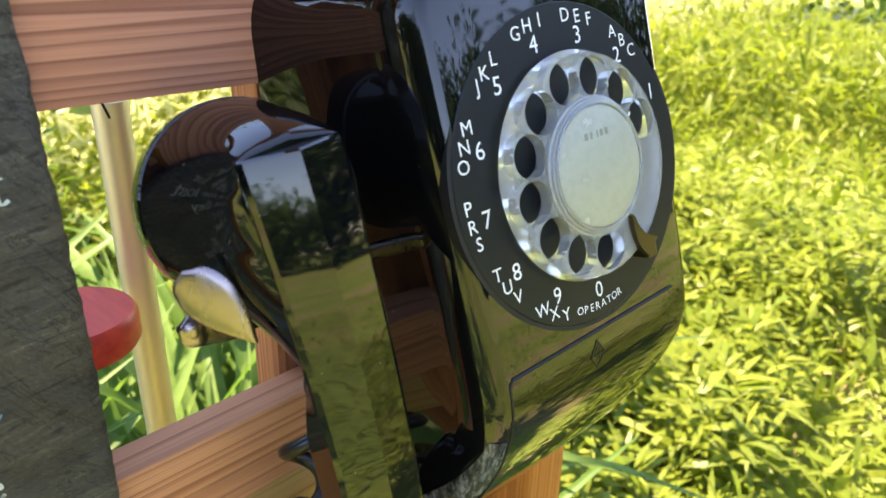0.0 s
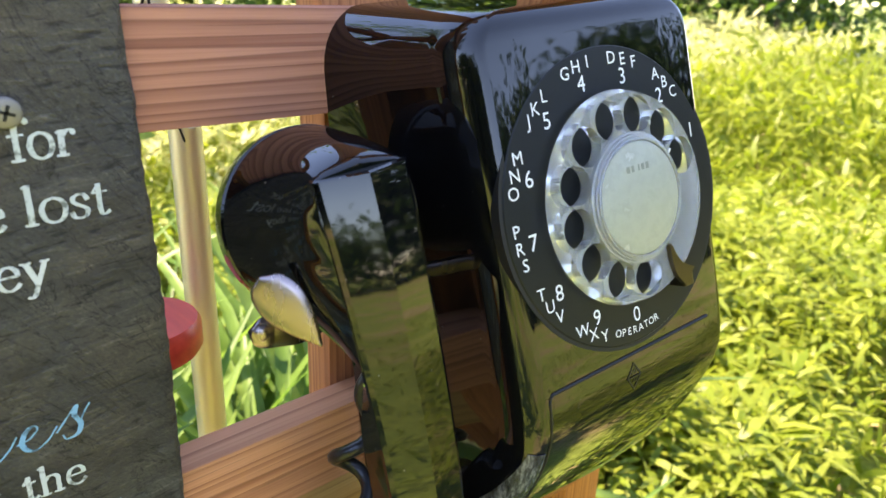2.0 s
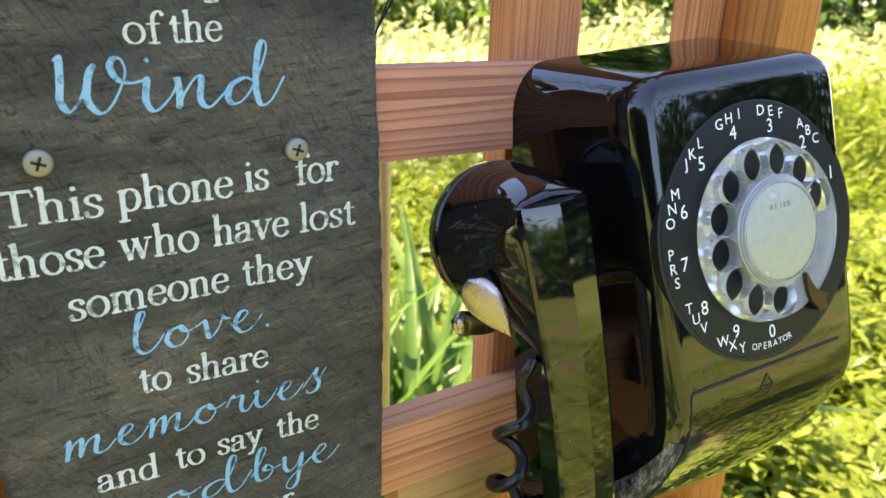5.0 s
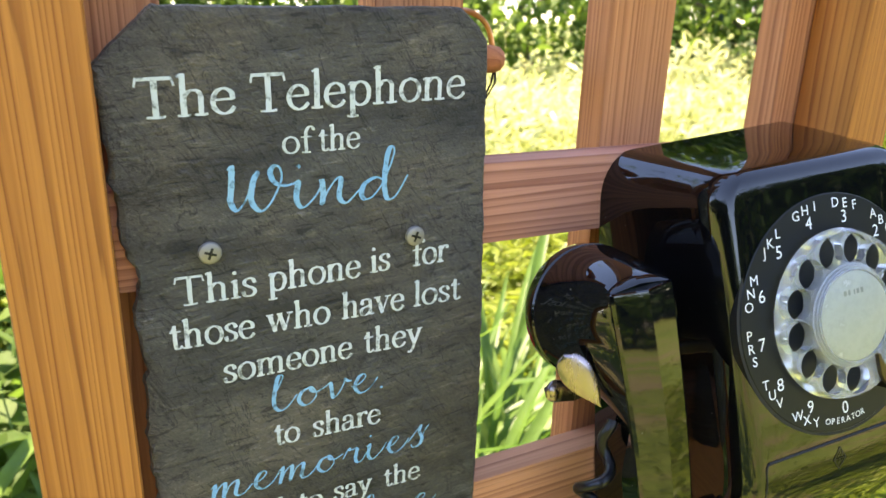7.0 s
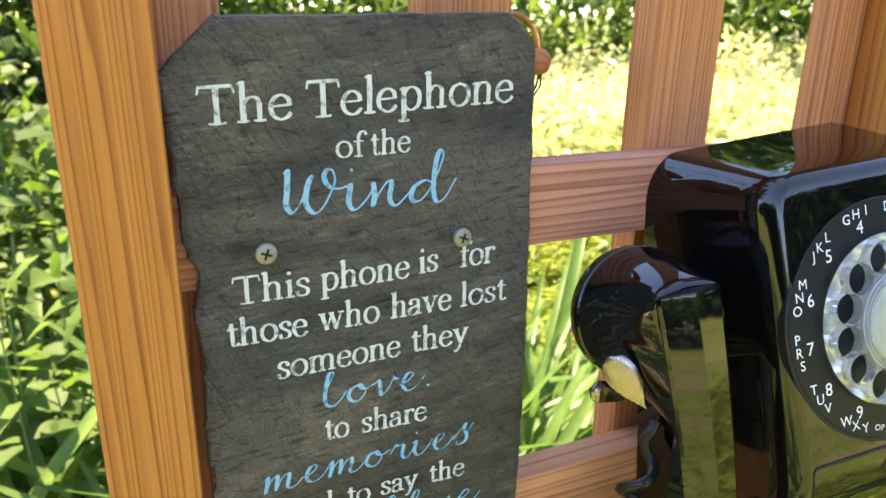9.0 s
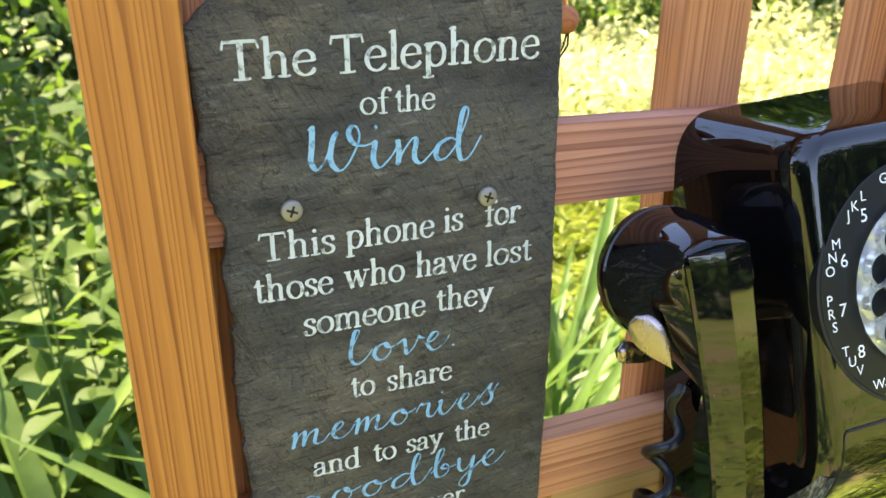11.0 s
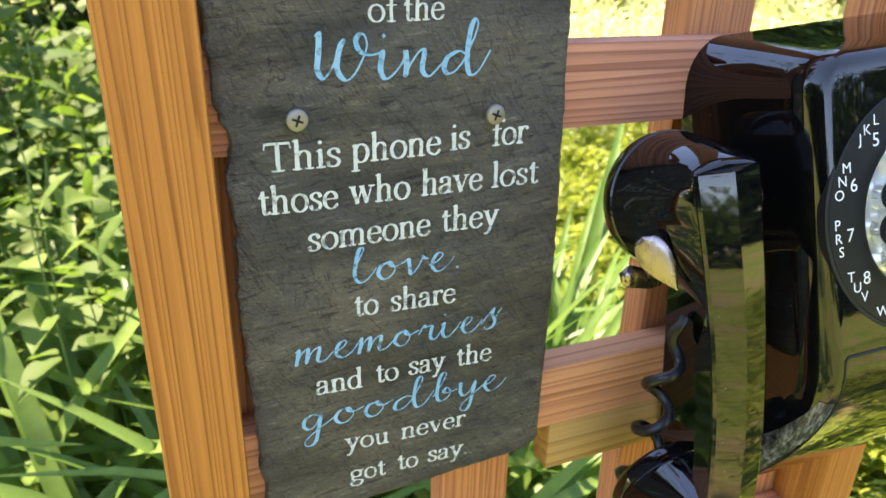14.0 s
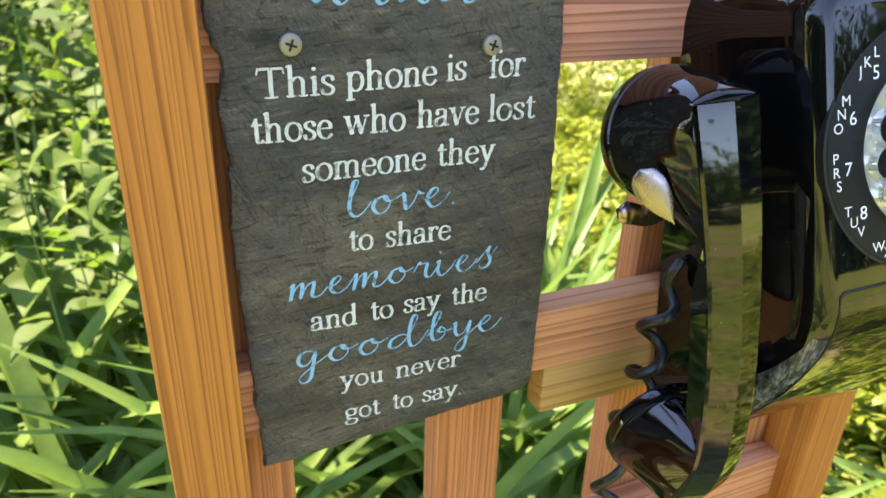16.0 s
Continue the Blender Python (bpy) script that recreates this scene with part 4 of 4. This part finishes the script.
def cup(z0, z1, zc, yc, radius, tip, crown=0.0):
    """From the squared end of the handle out to a round cap; tip: degrees by which the cap leans; crown: fullness of the top."""
    rings = []
    n = 80
    m = pose(0, yc, zc, tip)
    for k in range(25):
        f = k / 24
        swell, sink = math.sin(math.pi / 2 * f), 1 - math.cos(math.pi / 2 * f)
        ring = []
        for i in range(n):
            a = 2 * math.pi * i / n
            ca, sa = math.cos(a), math.sin(a)
            sharp = 14 - 11 * f
            sq = ((abs(ca) / 0.0152) ** sharp + (abs(sa) / (abs(z1 - z0) / 2)) ** sharp) ** (-1 / sharp)
            x, z = sq * ca, (z0 + z1) / 2 + sq * sa
            roof = 0.0016 * max(0.0, 1 - abs(x) / 0.014) * max(0.0, sa)
            w = grip_half(z) + 0.0003
            base = Vector((max(-w, min(w, x)), 0.0052 + grip_bow(z), z + roof))
            rim = m @ Vector((radius * ca, 0, radius * sa))
            full = crown * clamp01(2.2 * sa - 0.5) + 0.28
            p = base.lerp(rim, f + (swell - f) * full)
            p.y = base.y + (rim.y - base.y) * (f + (sink - f) * full)
            ring.append(p)
        rings.append(ring)
    for dy, r in ((0.0004, radius + 0.0001), (0.0009, radius - 0.0005), (0.0015, radius - 0.0005), (0.0020, radius + 0.0005), (0.0070, radius + 0.0006), (0.0085, radius + 0.0002), (0.0097, radius - 0.0010), (0.0106, radius * 0.85), (0.0112, radius * 0.3)):
        rings.append([m @ Vector((r * math.cos(2 * math.pi * i / n), dy, r * math.sin(2 * math.pi * i / n))) for i in range(n)])
    return loft(rings)


part("handle", handle(), BLACK, handset, "", 11)
part("earpiece", cup(-0.056, -0.0006, -0.0223, 0.0405, 0.0300, -9, 0.62), BLACK, handset, "round black earpiece", 22)
part("mouthpiece", cup(-0.2085, -0.160, -0.1850, 0.0440, 0.0290, 16), BLACK, handset, "round black mouthpiece", 60)

# ---- coiled cord ----
def coil(points, turns, radius, wire):
    line = curve(points, 24)
    out = []
    n = len(line)
    for i, p in enumerate(line):
        for s in range(4):
            f = (i + s / 4) / n
            q = p if i == n - 1 else p.lerp(line[i + 1], s / 4)
            d = (line[min(i + 1, n - 1)] - line[max(i - 1, 0)]).normalized()
            u = d.orthogonal().normalized()
            v = d.cross(u)
            a = 2 * math.pi * turns * f
            r = radius * min(1, 8 * f, 8 * (1 - f))
            out.append(q + r * (math.cos(a) * u + math.sin(a) * v))
    return tube(out, wire, 8)


cord = tagged(obj("handset_cord", coil([(0.140, 0.205, 1.232), (0.128, 0.200, 1.205), (0.124, 0.199, 1.178), (0.126, 0.203, 1.150), (0.118, 0.205, 1.110), (0.124, 0.205, 1.06), (0.17, 0.200, 1.045), (0.19, 0.195, 1.10), (0.19, 0.19, 1.150)], 7.5, 0.0075, 0.0030), RUBBER, smooth=60), "black coiled handset cord", "cord")

# ---- wind chime behind the trellis ----
chime = tagged(empty("wind_chime", pose(0.115, 0.34, 1.42)), "wind chime with aluminium tubes, red wooden clapper and a varnished ring", "wind chime")


def chime_part(name, bm, mat_, label="", smooth=40):
    bm.transform(Matrix.Translation((-0.115, -0.34, -1.42)))
    return part(name, bm, mat_, chime, label, smooth)


def pipe(x, y, z0, z1, r=0.0085):
    return tube([(x, y, z0), (x, y, z1)], r, 24)


for x, y, z0, z1 in ((0.135, 0.36, 1.105, 1.306), (0.128, 0.37, 1.362, 1.392)):
    chime_part("tube", pipe(x, y, z0, z1), ALU, "aluminium chime tube")
chime_part("clapper", lathe([(0, 0), (0.028, 0), (0.0298, 0.003), (0.0298, 0.014), (0.028, 0.017), (0, 0.017)], 40), RED, "red painted wooden clapper disc").matrix_basis = Matrix.Translation((0.09, 0.33, 1.202))


def ring_mesh(c, big, small, normal):
    q = Vector(normal).to_track_quat("Z", "Y")
    rings = []
    for i in range(40):
        a = 2 * math.pi * i / 40
        rings.append([Vector(c) + q @ Vector(((big + small * math.cos(b)) * math.cos(a), (big + small * math.cos(b)) * math.sin(a), 1.3 * small * math.sin(b))) for b in (2 * math.pi * k / 12 for k in range(12))])
    rings.append(rings[0])
    bm = loft(rings, caps=(False, False))
    bmesh.ops.remove_doubles(bm, verts=bm.verts[:], dist=1e-6)
    return bm


chime_part("hanging_ring", ring_mesh((0.078, 0.285, 1.410), 0.024, 0.0048, (0.0, 0.12, 1)), RING_WOOD, "varnished wooden ring")
chime_part("wire_loop", tube(curve([(0.070, 0.282, 1.432), (0.086, 0.282, 1.434), (0.098, 0.283, 1.428), (0.103, 0.284, 1.416), (0.102, 0.286, 1.408)], 6), 0.0014, 8), COPPER, "copper wire loop")
chime_part("cord", tube([(0.106, 0.285, 1.408), (0.105, 0.287, 1.398), (0.100, 0.30, 1.372), (0.128, 0.36, 1.306)], 0.0006, 6), STRING)
chime_part("cord", tube([(0.106, 0.285, 1.408), (0.1075, 0.287, 1.398), (0.098, 0.31, 1.362), (0.133, 0.355, 1.296)], 0.0006, 6), STRING)


# ---- plants ----
RNG = np.random.default_rng(11)


def leaf_cloud(name, base, direction, length, width, droop, mat_, label, category):
    """Many small folded blades as one mesh."""
    n = len(base)
    d = direction / np.linalg.norm(direction, axis=1, keepdims=True)
    side = np.cross(d, [0, 0, 1.0]) + RNG.normal(0, 0.35, (n, 3))
    side /= np.linalg.norm(side, axis=1, keepdims=True)
    L, W = length[:, None], width[:, None]
    fall = np.array([0, 0, -1.0]) * L * droop[:, None]
    up = np.cross(side, d) * W * 0.16
    low, high, tip = base + d * L * 0.30 + fall * 0.09, base + d * L * 0.66 + fall * 0.44, base + d * L + fall
    verts = np.stack([base, low + side * W * 0.46 + up, high + side * W * 0.40 + up, tip, high - side * W * 0.40 + up, low - side * W * 0.46 + up], 1).reshape(-1, 3)
    i = np.arange(n)[:, None] * 6
    faces = (i + [0, 1, 5]).tolist() + (i + [1, 2, 4, 5]).tolist() + (i + [2, 3, 4]).tolist()
    me = bpy.data.meshes.new(name)
    me.from_pydata(verts.tolist(), [], faces)
    ob = mesh_obj(name, me, mat_)
    return tagged(ob, label, category, kind="stuff")


def random_dirs(n, up):
    d = RNG.normal(0, 1, (n, 3))
    d[:, 2] = np.abs(d[:, 2]) * 0.6 + up
    return d


def meadow(name, n, x0, x1, y0, y1, height, length, width, mat_, label, keep=None, near=0.6):
    x, y = RNG.uniform(x0, x1, n), RNG.uniform(y0, y1, n)
    if keep is not None:
        k = keep(x, y)
        x, y = x[k], y[k]
    m = len(x)
    lump = np.array([0.75 + 0.5 * noise.noise(Vector((a * 1.1, b * 1.1, 3))) for a, b in zip(x, y)])
    z = RNG.uniform(0.0, 1.0, m) ** 0.7 * height * lump
    L = RNG.uniform(0.6, 1.3, m) * length
    return leaf_cloud(name, np.stack([x, y, z], 1), random_dirs(m, 0.25), L, L * width * RNG.uniform(0.8, 1.25, m), RNG.uniform(0.0, 0.35, m), mat_, label, "grass")


def tufts(name, plants, per, x0, x1, y0, y1, height, length, width, mat_, label, keep):
    """Meadow plants: leaves stand off from each plant's stem, with gaps between the plants."""
    x, y = RNG.uniform(x0, x1, plants), RNG.uniform(y0, y1, plants)
    k = keep(x, y)
    x, y = x[k], y[k]
    m = len(x)
    tall = height * RNG.uniform(0.55, 1.15, m) * np.array([0.8 + 0.6 * noise.noise(Vector((a * 1.6, b * 1.6, 3))) for a, b in zip(x, y)])
    lean = RNG.normal(0, 0.22, (m, 2))
    i = np.repeat(np.arange(m), per)
    f = RNG.uniform(0.1, 1.0, len(i)) ** 0.7
    a = RNG.uniform(0, 2 * math.pi, len(i))
    z = f * tall[i]
    base = np.stack([x[i] + lean[i, 0] * z + 0.012 * np.cos(a), y[i] + lean[i, 1] * z + 0.012 * np.sin(a), z], 1)
    out = np.stack([np.cos(a), np.sin(a), RNG.uniform(-0.1, 0.9, len(i))], 1)
    L = RNG.uniform(0.6, 1.35, len(i)) * length
    return leaf_cloud(name, base, out, L, L * width * RNG.uniform(0.8, 1.25, len(i)), RNG.uniform(0.05, 0.5, len(i)), mat_, label, "grass")


def beyond(limit):
    return lambda x, y: np.hypot(x - 0.1, y - 0.2) > limit


TALL = "sunlit stiltgrass with pale green blades"
tufts("grass", 2500, 26, 0.15, 3.4, 0.5, 3.6, 0.42, 0.100, 0.20, LEAF_GRASS, TALL, beyond(0.45))
meadow("grass", 34000, -4.0, 12.0, 2.6, 8.5, 0.42, 0.16, 0.18, LEAF_GRASS, TALL)
meadow("grass", 9000, -2.0, 0.6, 0.9, 3.2, 0.42, 0.11, 0.16, LEAF_GRASS, TALL)
meadow("grass", 9000, 1.3, 3.6, -2.2, 0.55, 0.24, 0.11, 0.18, LEAF_GRASS, TALL)
meadow("grass", 1500, 0.2, 1.4, -1.6, 0.5, 0.10, 0.07, 0.10, LEAF_GRASS, TALL, beyond(0.3))
meadow("grass", 24000, 3.3, 12.0, -3.0, 2.8, 0.34, 0.16, 0.18, LEAF_GRASS, TALL)
meadow("grass", 26000, 0.4, 11.0, 3.6, 7.2, 1.15, 0.18, 0.18, LEAF_GLARE, "tall grass at the edge of the clearing, sun glare put into its pale colour")
meadow("grass", 14000, 5.0, 9.0, -2.0, 4.0, 1.0, 0.18, 0.18, LEAF_GRASS, TALL)
meadow("straw", 1400, 0.45, 0.95, 0.25, 0.75, 0.05, 0.10, 0.07, STRAW, "dry straw lying flat beside the trellis")
meadow("straw", 2500, 0.2, 3.2, 0.3, 3.0, 0.12, 0.10, 0.08, STRAW, "dry straw stalks between the grass")
meadow("lawn", 16000, -8.0, 9.0, -9.0, -1.2, 0.06, 0.12, 0.13, LEAF_GRASS, "short sunlit grass in front of the trellis")


def strap_leaf(length, width, arch):
    """A long arching blade with a keel."""
    bm = bmesh.new()
    n = 9
    rows = []
    for k in range(n + 1):
        f = k / n
        a = radians(82 - arch * f ** 1.4)
        if k == 0:
            p = Vector((0, 0, 0))
        else:
            p = p + Vector((math.cos(a), 0, math.sin(a))) * (length / n)
        w = width * 0.5 * (0.7 + 0.6 * f) * (1 - f ** 3.2) + 0.0006
        up = Vector((-math.sin(a), 0, math.cos(a))) * w * 0.45
        rows.append([bm.verts.new(p + Vector((0, -w, 0)) + up), bm.verts.new(p), bm.verts.new(p + Vector((0, w, 0)) + up)])
    for a, b in zip(rows, rows[1:]):
        for i in range(2):
            bm.faces.new((a[i], a[i + 1], b[i + 1], b[i]))
    me = bpy.data.meshes.new("leaf")
    bm.to_mesh(me)
    bm.free()
    me.materials.append(LEAF_LILY)
    me.shade_smooth()
    return me


STRAPS = [strap_leaf(0.66, 0.019, 45), strap_leaf(0.72, 0.020, 95), strap_leaf(0.62, 0.017, 135), strap_leaf(0.75, 0.021, 70)]


def lily(x, y, size, leaves, seed):
    rnd = random.Random(seed)
    plant = tagged(empty("daylily_clump", pose(x, y, 0.0)), "daylily clump of long arching bright green leaves", "plant", "daylily clumps behind the trellis")
    for k in range(leaves):
        ob = new("leaf", rnd.choice(STRAPS if x > -0.15 else STRAPS[1:]))
        ob.parent = plant
        s = size * rnd.uniform(0.75, 1.2)
        turn = rnd.uniform(0, 360)
        if math.sin(radians(turn)) < -0.35 and y < 1.0:         # none grow through the trellis
            turn += 180
        ob.matrix_basis = pose(rnd.uniform(-0.06, 0.06), rnd.uniform(-0.06, 0.06), -0.02, rnd.uniform(-14, 14), rnd.uniform(-12, 18), turn) @ Matrix.Scale(s, 4)
    return plant


SPOTS = [(-0.75, 0.75), (-0.42, 0.80), (-0.60, 1.05), (-0.20, 0.95), (0.05, 0.78), (0.16, 1.15), (-0.35, 1.35), (-0.02, 1.55), (-0.15, 0.78), (-0.5, 0.76), (-0.33, 0.78), (-0.28, 0.66), (-0.22, 0.82),
         (0.12, 0.74), (0.02, 0.85), (0.30, 0.72), (0.40, 0.80), (0.34, 0.95), (0.46, 0.92), (0.24, 0.80), (0.40, 1.08), (0.30, 1.2), (0.52, 1.05), (0.42, 0.72), (0.50, 0.84), (0.36, 0.70), (0.57, 0.93),
         (0.50, 0.78), (0.62, 0.90), (0.66, 1.06), (0.74, 1.16), (0.60, 1.18), (-0.22, 0.70), (-0.28, 0.74), (-0.30, 0.88), (-0.25, 0.98), (-0.36, 0.98), (-0.44, 1.06), (-0.32, 1.12)]
for i, (x, y) in enumerate(SPOTS):
    lily(x, y, 1.5 if x > 0.2 else 1.5 if x < -0.15 else 1.4, 30, 40 + i)


def broad_leaf():
    bm = bmesh.new()
    n = 10
    rows = []
    for k in range(n + 1):
        f = k / n
        w = 0.38 * math.sin(math.pi * min(1, f ** 0.62)) * (1 - 0.25 * f) + (0.0 if k in (0, n) else 0.01)
        z = 0.10 * f - 0.30 * f * f
        rows.append([bm.verts.new((f - 0.08 * (k == 0), s * w, z + abs(s) * w * 0.25)) for s in (-1, -0.5, 0, 0.5, 1)])
    for a, b in zip(rows, rows[1:]):
        for i in range(4):
            bm.faces.new((a[i], a[i + 1], b[i + 1], b[i]))
    me = bpy.data.meshes.new("leaf")
    bm.to_mesh(me)
    bm.free()
    me.materials.append(LEAF_BROAD)
    me.shade_smooth()
    return me


BROAD = broad_leaf()
STEM_GREEN, _, _ = material("green_stem", (0.10, 0.17, 0.04), 0.6)


def weed(x, y, height, seed, size=0.085):
    rnd = random.Random(seed)
    plant = tagged(empty("broadleaf_weed", pose(x, y, 0.0)), "tall broad-leaved weed with heart-shaped green leaves", "plant", "weeds behind the trellis")
    path = curve([(0, 0, -0.03), (rnd.uniform(-0.03, 0.03), rnd.uniform(-0.03, 0.03), height * 0.5), (rnd.uniform(-0.07, 0.07), rnd.uniform(-0.07, 0.07), height)], 7)
    part("stem", tube(path, [0.004 - 0.0025 * i / (len(path) - 1) for i in range(len(path))], 6), STEM_GREEN, plant)
    count = int(height / 0.036)
    for k in range(count):
        f = 0.25 + 0.75 * k / count
        p = path[int(f * (len(path) - 1))]
        ob = new("leaf", BROAD)
        ob.parent = plant
        s = size * rnd.uniform(0.7, 1.3) * (1.15 - 0.35 * f)
        ob.matrix_basis = pose(p.x, p.y, p.z, rnd.uniform(-25, 25), rnd.uniform(-35, 25), k * 137 + rnd.uniform(-30, 30)) @ Matrix.Translation((0.015, 0, 0)) @ Matrix.Scale(s, 4)
    return plant


WEEDS = random.Random(21)
for i in range(30):
    x, y = WEEDS.uniform(-1.35, -0.24), WEEDS.uniform(0.95, 1.9)
    weed(x - 0.25 * (y - 0.6), y, WEEDS.uniform(0.75, 1.0) + 0.22 * (y - 0.6), 90 + i, 0.080)
for i in range(26):
    y = 1.02 + 1.3 * (i / 26) + WEEDS.uniform(-0.05, 0.05)
    x = -0.11 - math.tan(radians(WEEDS.uniform(0.5, 11))) * (y + 0.05)
    weed(x, y, WEEDS.uniform(0.72, 0.95) + 0.24 * (y - 0.7), 160 + i, 0.076)
for i, (x, y, h) in enumerate([(0.22, 0.62, 0.42), (0.05, 0.52, 0.40), (0.38, 0.55, 0.38), (-0.12, 0.6, 0.45), (0.12, 0.8, 0.5), (0.5, 0.5, 0.3)]):
    weed(x, y, h, 190 + i, 0.07)


def shrub(name, x, y, radius, height, n, leaf, mat_, seed, label):
    g = np.random.default_rng(seed)
    c = g.normal(0, 1, (max(6, n // 160), 3)) * [radius * 0.5, radius * 0.5, height * 0.22] + [x, y, height * 0.55]
    pick = g.integers(0, len(c), n)
    p = c[pick] + g.normal(0, 1, (n, 3)) * [radius * 0.24, radius * 0.24, height * 0.14]
    p[:, 2] = np.abs(p[:, 2])
    L = g.uniform(0.6, 1.4, n) * leaf
    ob = leaf_cloud("crown", p, g.normal(0, 1, (n, 3)) + [0, 0, 0.1], L, L * 0.5, g.uniform(0, 0.4, n), mat_, "", "")
    del ob["kind"]
    if "category" in ob:
        del ob["category"]
    bush = tagged(empty(name, pose(x, y, 0)), label, "tree" if height > 3 else "shrub")
    ob.parent = bush
    ob.matrix_basis = Matrix.Translation((-x, -y, 0))
    r = 0.02 * height + 0.01
    trunk = curve([(0, 0, -0.1), (0.03 * height, 0.02 * height, height * 0.35), (0.0, 0.0, height * 0.75)], 6)
    part("trunk", tube(trunk, [r * (1 - 0.75 * i / (len(trunk) - 1)) for i in range(len(trunk))], 8), BARK, bush)
    for k in range(5):
        a = g.uniform(0, 6.28)
        q = trunk[int((0.4 + 0.1 * k) * (len(trunk) - 1))]
        tip = q + Vector((math.cos(a) * radius * 0.6, math.sin(a) * radius * 0.6, height * 0.2))
        part("limb", tube(curve([tuple(q), tuple(q.lerp(tip, 0.5) + Vector((0, 0, 0.03 * height))), tuple(tip)], 4), [r * 0.4, r * 0.38, r * 0.36, r * 0.33, r * 0.3, r * 0.25, r * 0.2, r * 0.15, r * 0.08], 6), BARK, bush)
    return bush


for i, (x, y, r, h) in enumerate([(-0.75, 2.5, 0.8, 1.5), (-0.1, 3.1, 0.8, 1.3), (-1.5, 3.0, 1.0, 1.8)]):
    shrub("shrub", x, y, r, h, 3600, 0.085, LEAF_BROAD, 280 + i, "green leafy shrub behind the weeds")
for i, (x, y, r, h) in enumerate([(-4.5, 7.5, 2.2, 2.6), (-2.0, 8.2, 2.0, 2.4), (0.6, 8.8, 2.0, 2.6), (3.2, 9.2, 2.2, 2.4), (6.0, 9.0, 2.4, 2.8), (9.0, 7.5, 2.6, 3.0), (11.5, 5.0, 2.6, 3.0), (-3.2, 4.2, 1.2, 1.7), (-2.2, 5.4, 1.3, 1.6)]):
    # indices 2 to 5 get the lighter leaf colour to imitate sunlit foliage
    shrub("shrub", x, y, r, h, 5200, 0.15, LEAF_BROAD if i in (2, 3, 4, 5) else LEAF_DARK, 300 + i, "dark leafy shrub at the edge of the clearing, some coloured lighter as sunlit")

def shade_crown():
    """The crown of an unseen tree, added to keep the trellis in the shade, and its limb and trunk off to the side."""
    g = np.random.default_rng(77)
    n = 1900
    c = Vector((0.08, 0.22, 1.25)) + SUN_DIR * 5.2
    knots = g.normal(0, 1, (26, 3)) * [0.26, 0.26, 0.26]
    p = knots[g.integers(0, 26, n)] + g.normal(0, 0.14, (n, 3)) + list(c)
    # extra clumps shade the left lawn, to darken what the handset reflects
    for cx, cy in ((-1.6, -0.9), (-3.2, -1.6), (-4.8, -0.8), (-2.4, 0.2), (-3.9, 0.6), (-6.2, -1.8)):
        far = Vector((cx, cy, 0)) + SUN_DIR * 6.8
        knots = g.normal(0, 1, (16, 3)) * [0.42, 0.42, 0.3]
        q = knots[g.integers(0, 16, 420)] + g.normal(0, 0.18, (420, 3)) + list(far)
        p = np.concatenate([p, q])
    n = len(p)
    L = g.uniform(0.7, 1.3, n) * 0.19
    base = Vector((-5.2, 3.4, 0))
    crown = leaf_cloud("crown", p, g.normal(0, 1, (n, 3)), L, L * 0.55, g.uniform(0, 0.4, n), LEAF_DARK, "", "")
    del crown["kind"]
    tree = tagged(empty("tree", Matrix.Translation(base)), "unseen broad-leaved shade tree with a spreading limb, added for its shadow", "tree")
    crown.parent = tree
    crown.matrix_basis = Matrix.Translation(-base)
    trunk = curve([(0, 0, -0.2), (0.1, 0, 2.0), (0.4, -0.1, 4.2), (0.5, -0.1, 6.2)], 6)
    part("trunk", tube(trunk, [0.16 - 0.11 * i / (len(trunk) - 1) for i in range(len(trunk))], 10), BARK, tree)
    limb = curve([(0.4, -0.1, 4.2), (1.6, -0.5, 5.0), tuple(c - base)], 6)
    part("limb", tube(limb, [0.07 - 0.05 * i / (len(limb) - 1) for i in range(len(limb))], 8), BARK, tree)


shade_crown()
# out of view; heights chosen to dim the low sky that the handset reflects
for i, (x, y, h) in enumerate([(-14, -30, 5.6), (-8, -32, 4.8), (-2, -33, 5.2), (4, -33, 5.4)]):
    shrub("tree", x, y, 3.4, h, 4200, 0.5, LEAF_BROAD, 500 + i, "leafy green tree at the far edge of the lawn, unseen, raised to hide low sky")
# added out of view: dense crowns that block bright sky from the black plastic
for i, (x, y, h) in enumerate([(9, -30, 7.6), (14, -30, 9.0), (19, -27, 9.4), (24, -22, 9.6), (28, -15, 9.6), (31, -7, 9.0), (-17, -9, 6.5), (-15, -15, 6.0), (-19, -3, 6.5)]):
    shrub("tree", x, y, 4.0, h, 15000, 0.62, LEAF_DARK, 520 + i, "tall unseen tree with a dense crown, added to darken the telephone's reflections")
for i, (x, y, h) in enumerate([(-7, 12, 9), (-1, 14, 10), (5, 14, 9), (11, 11, 10), (17, 8, 9)]):
    shrub("tree", x, y, 2.8, h, 9000, 0.40, LEAF_BROAD, 540 + i, "sunlit broad-leaved tree behind the meadow")
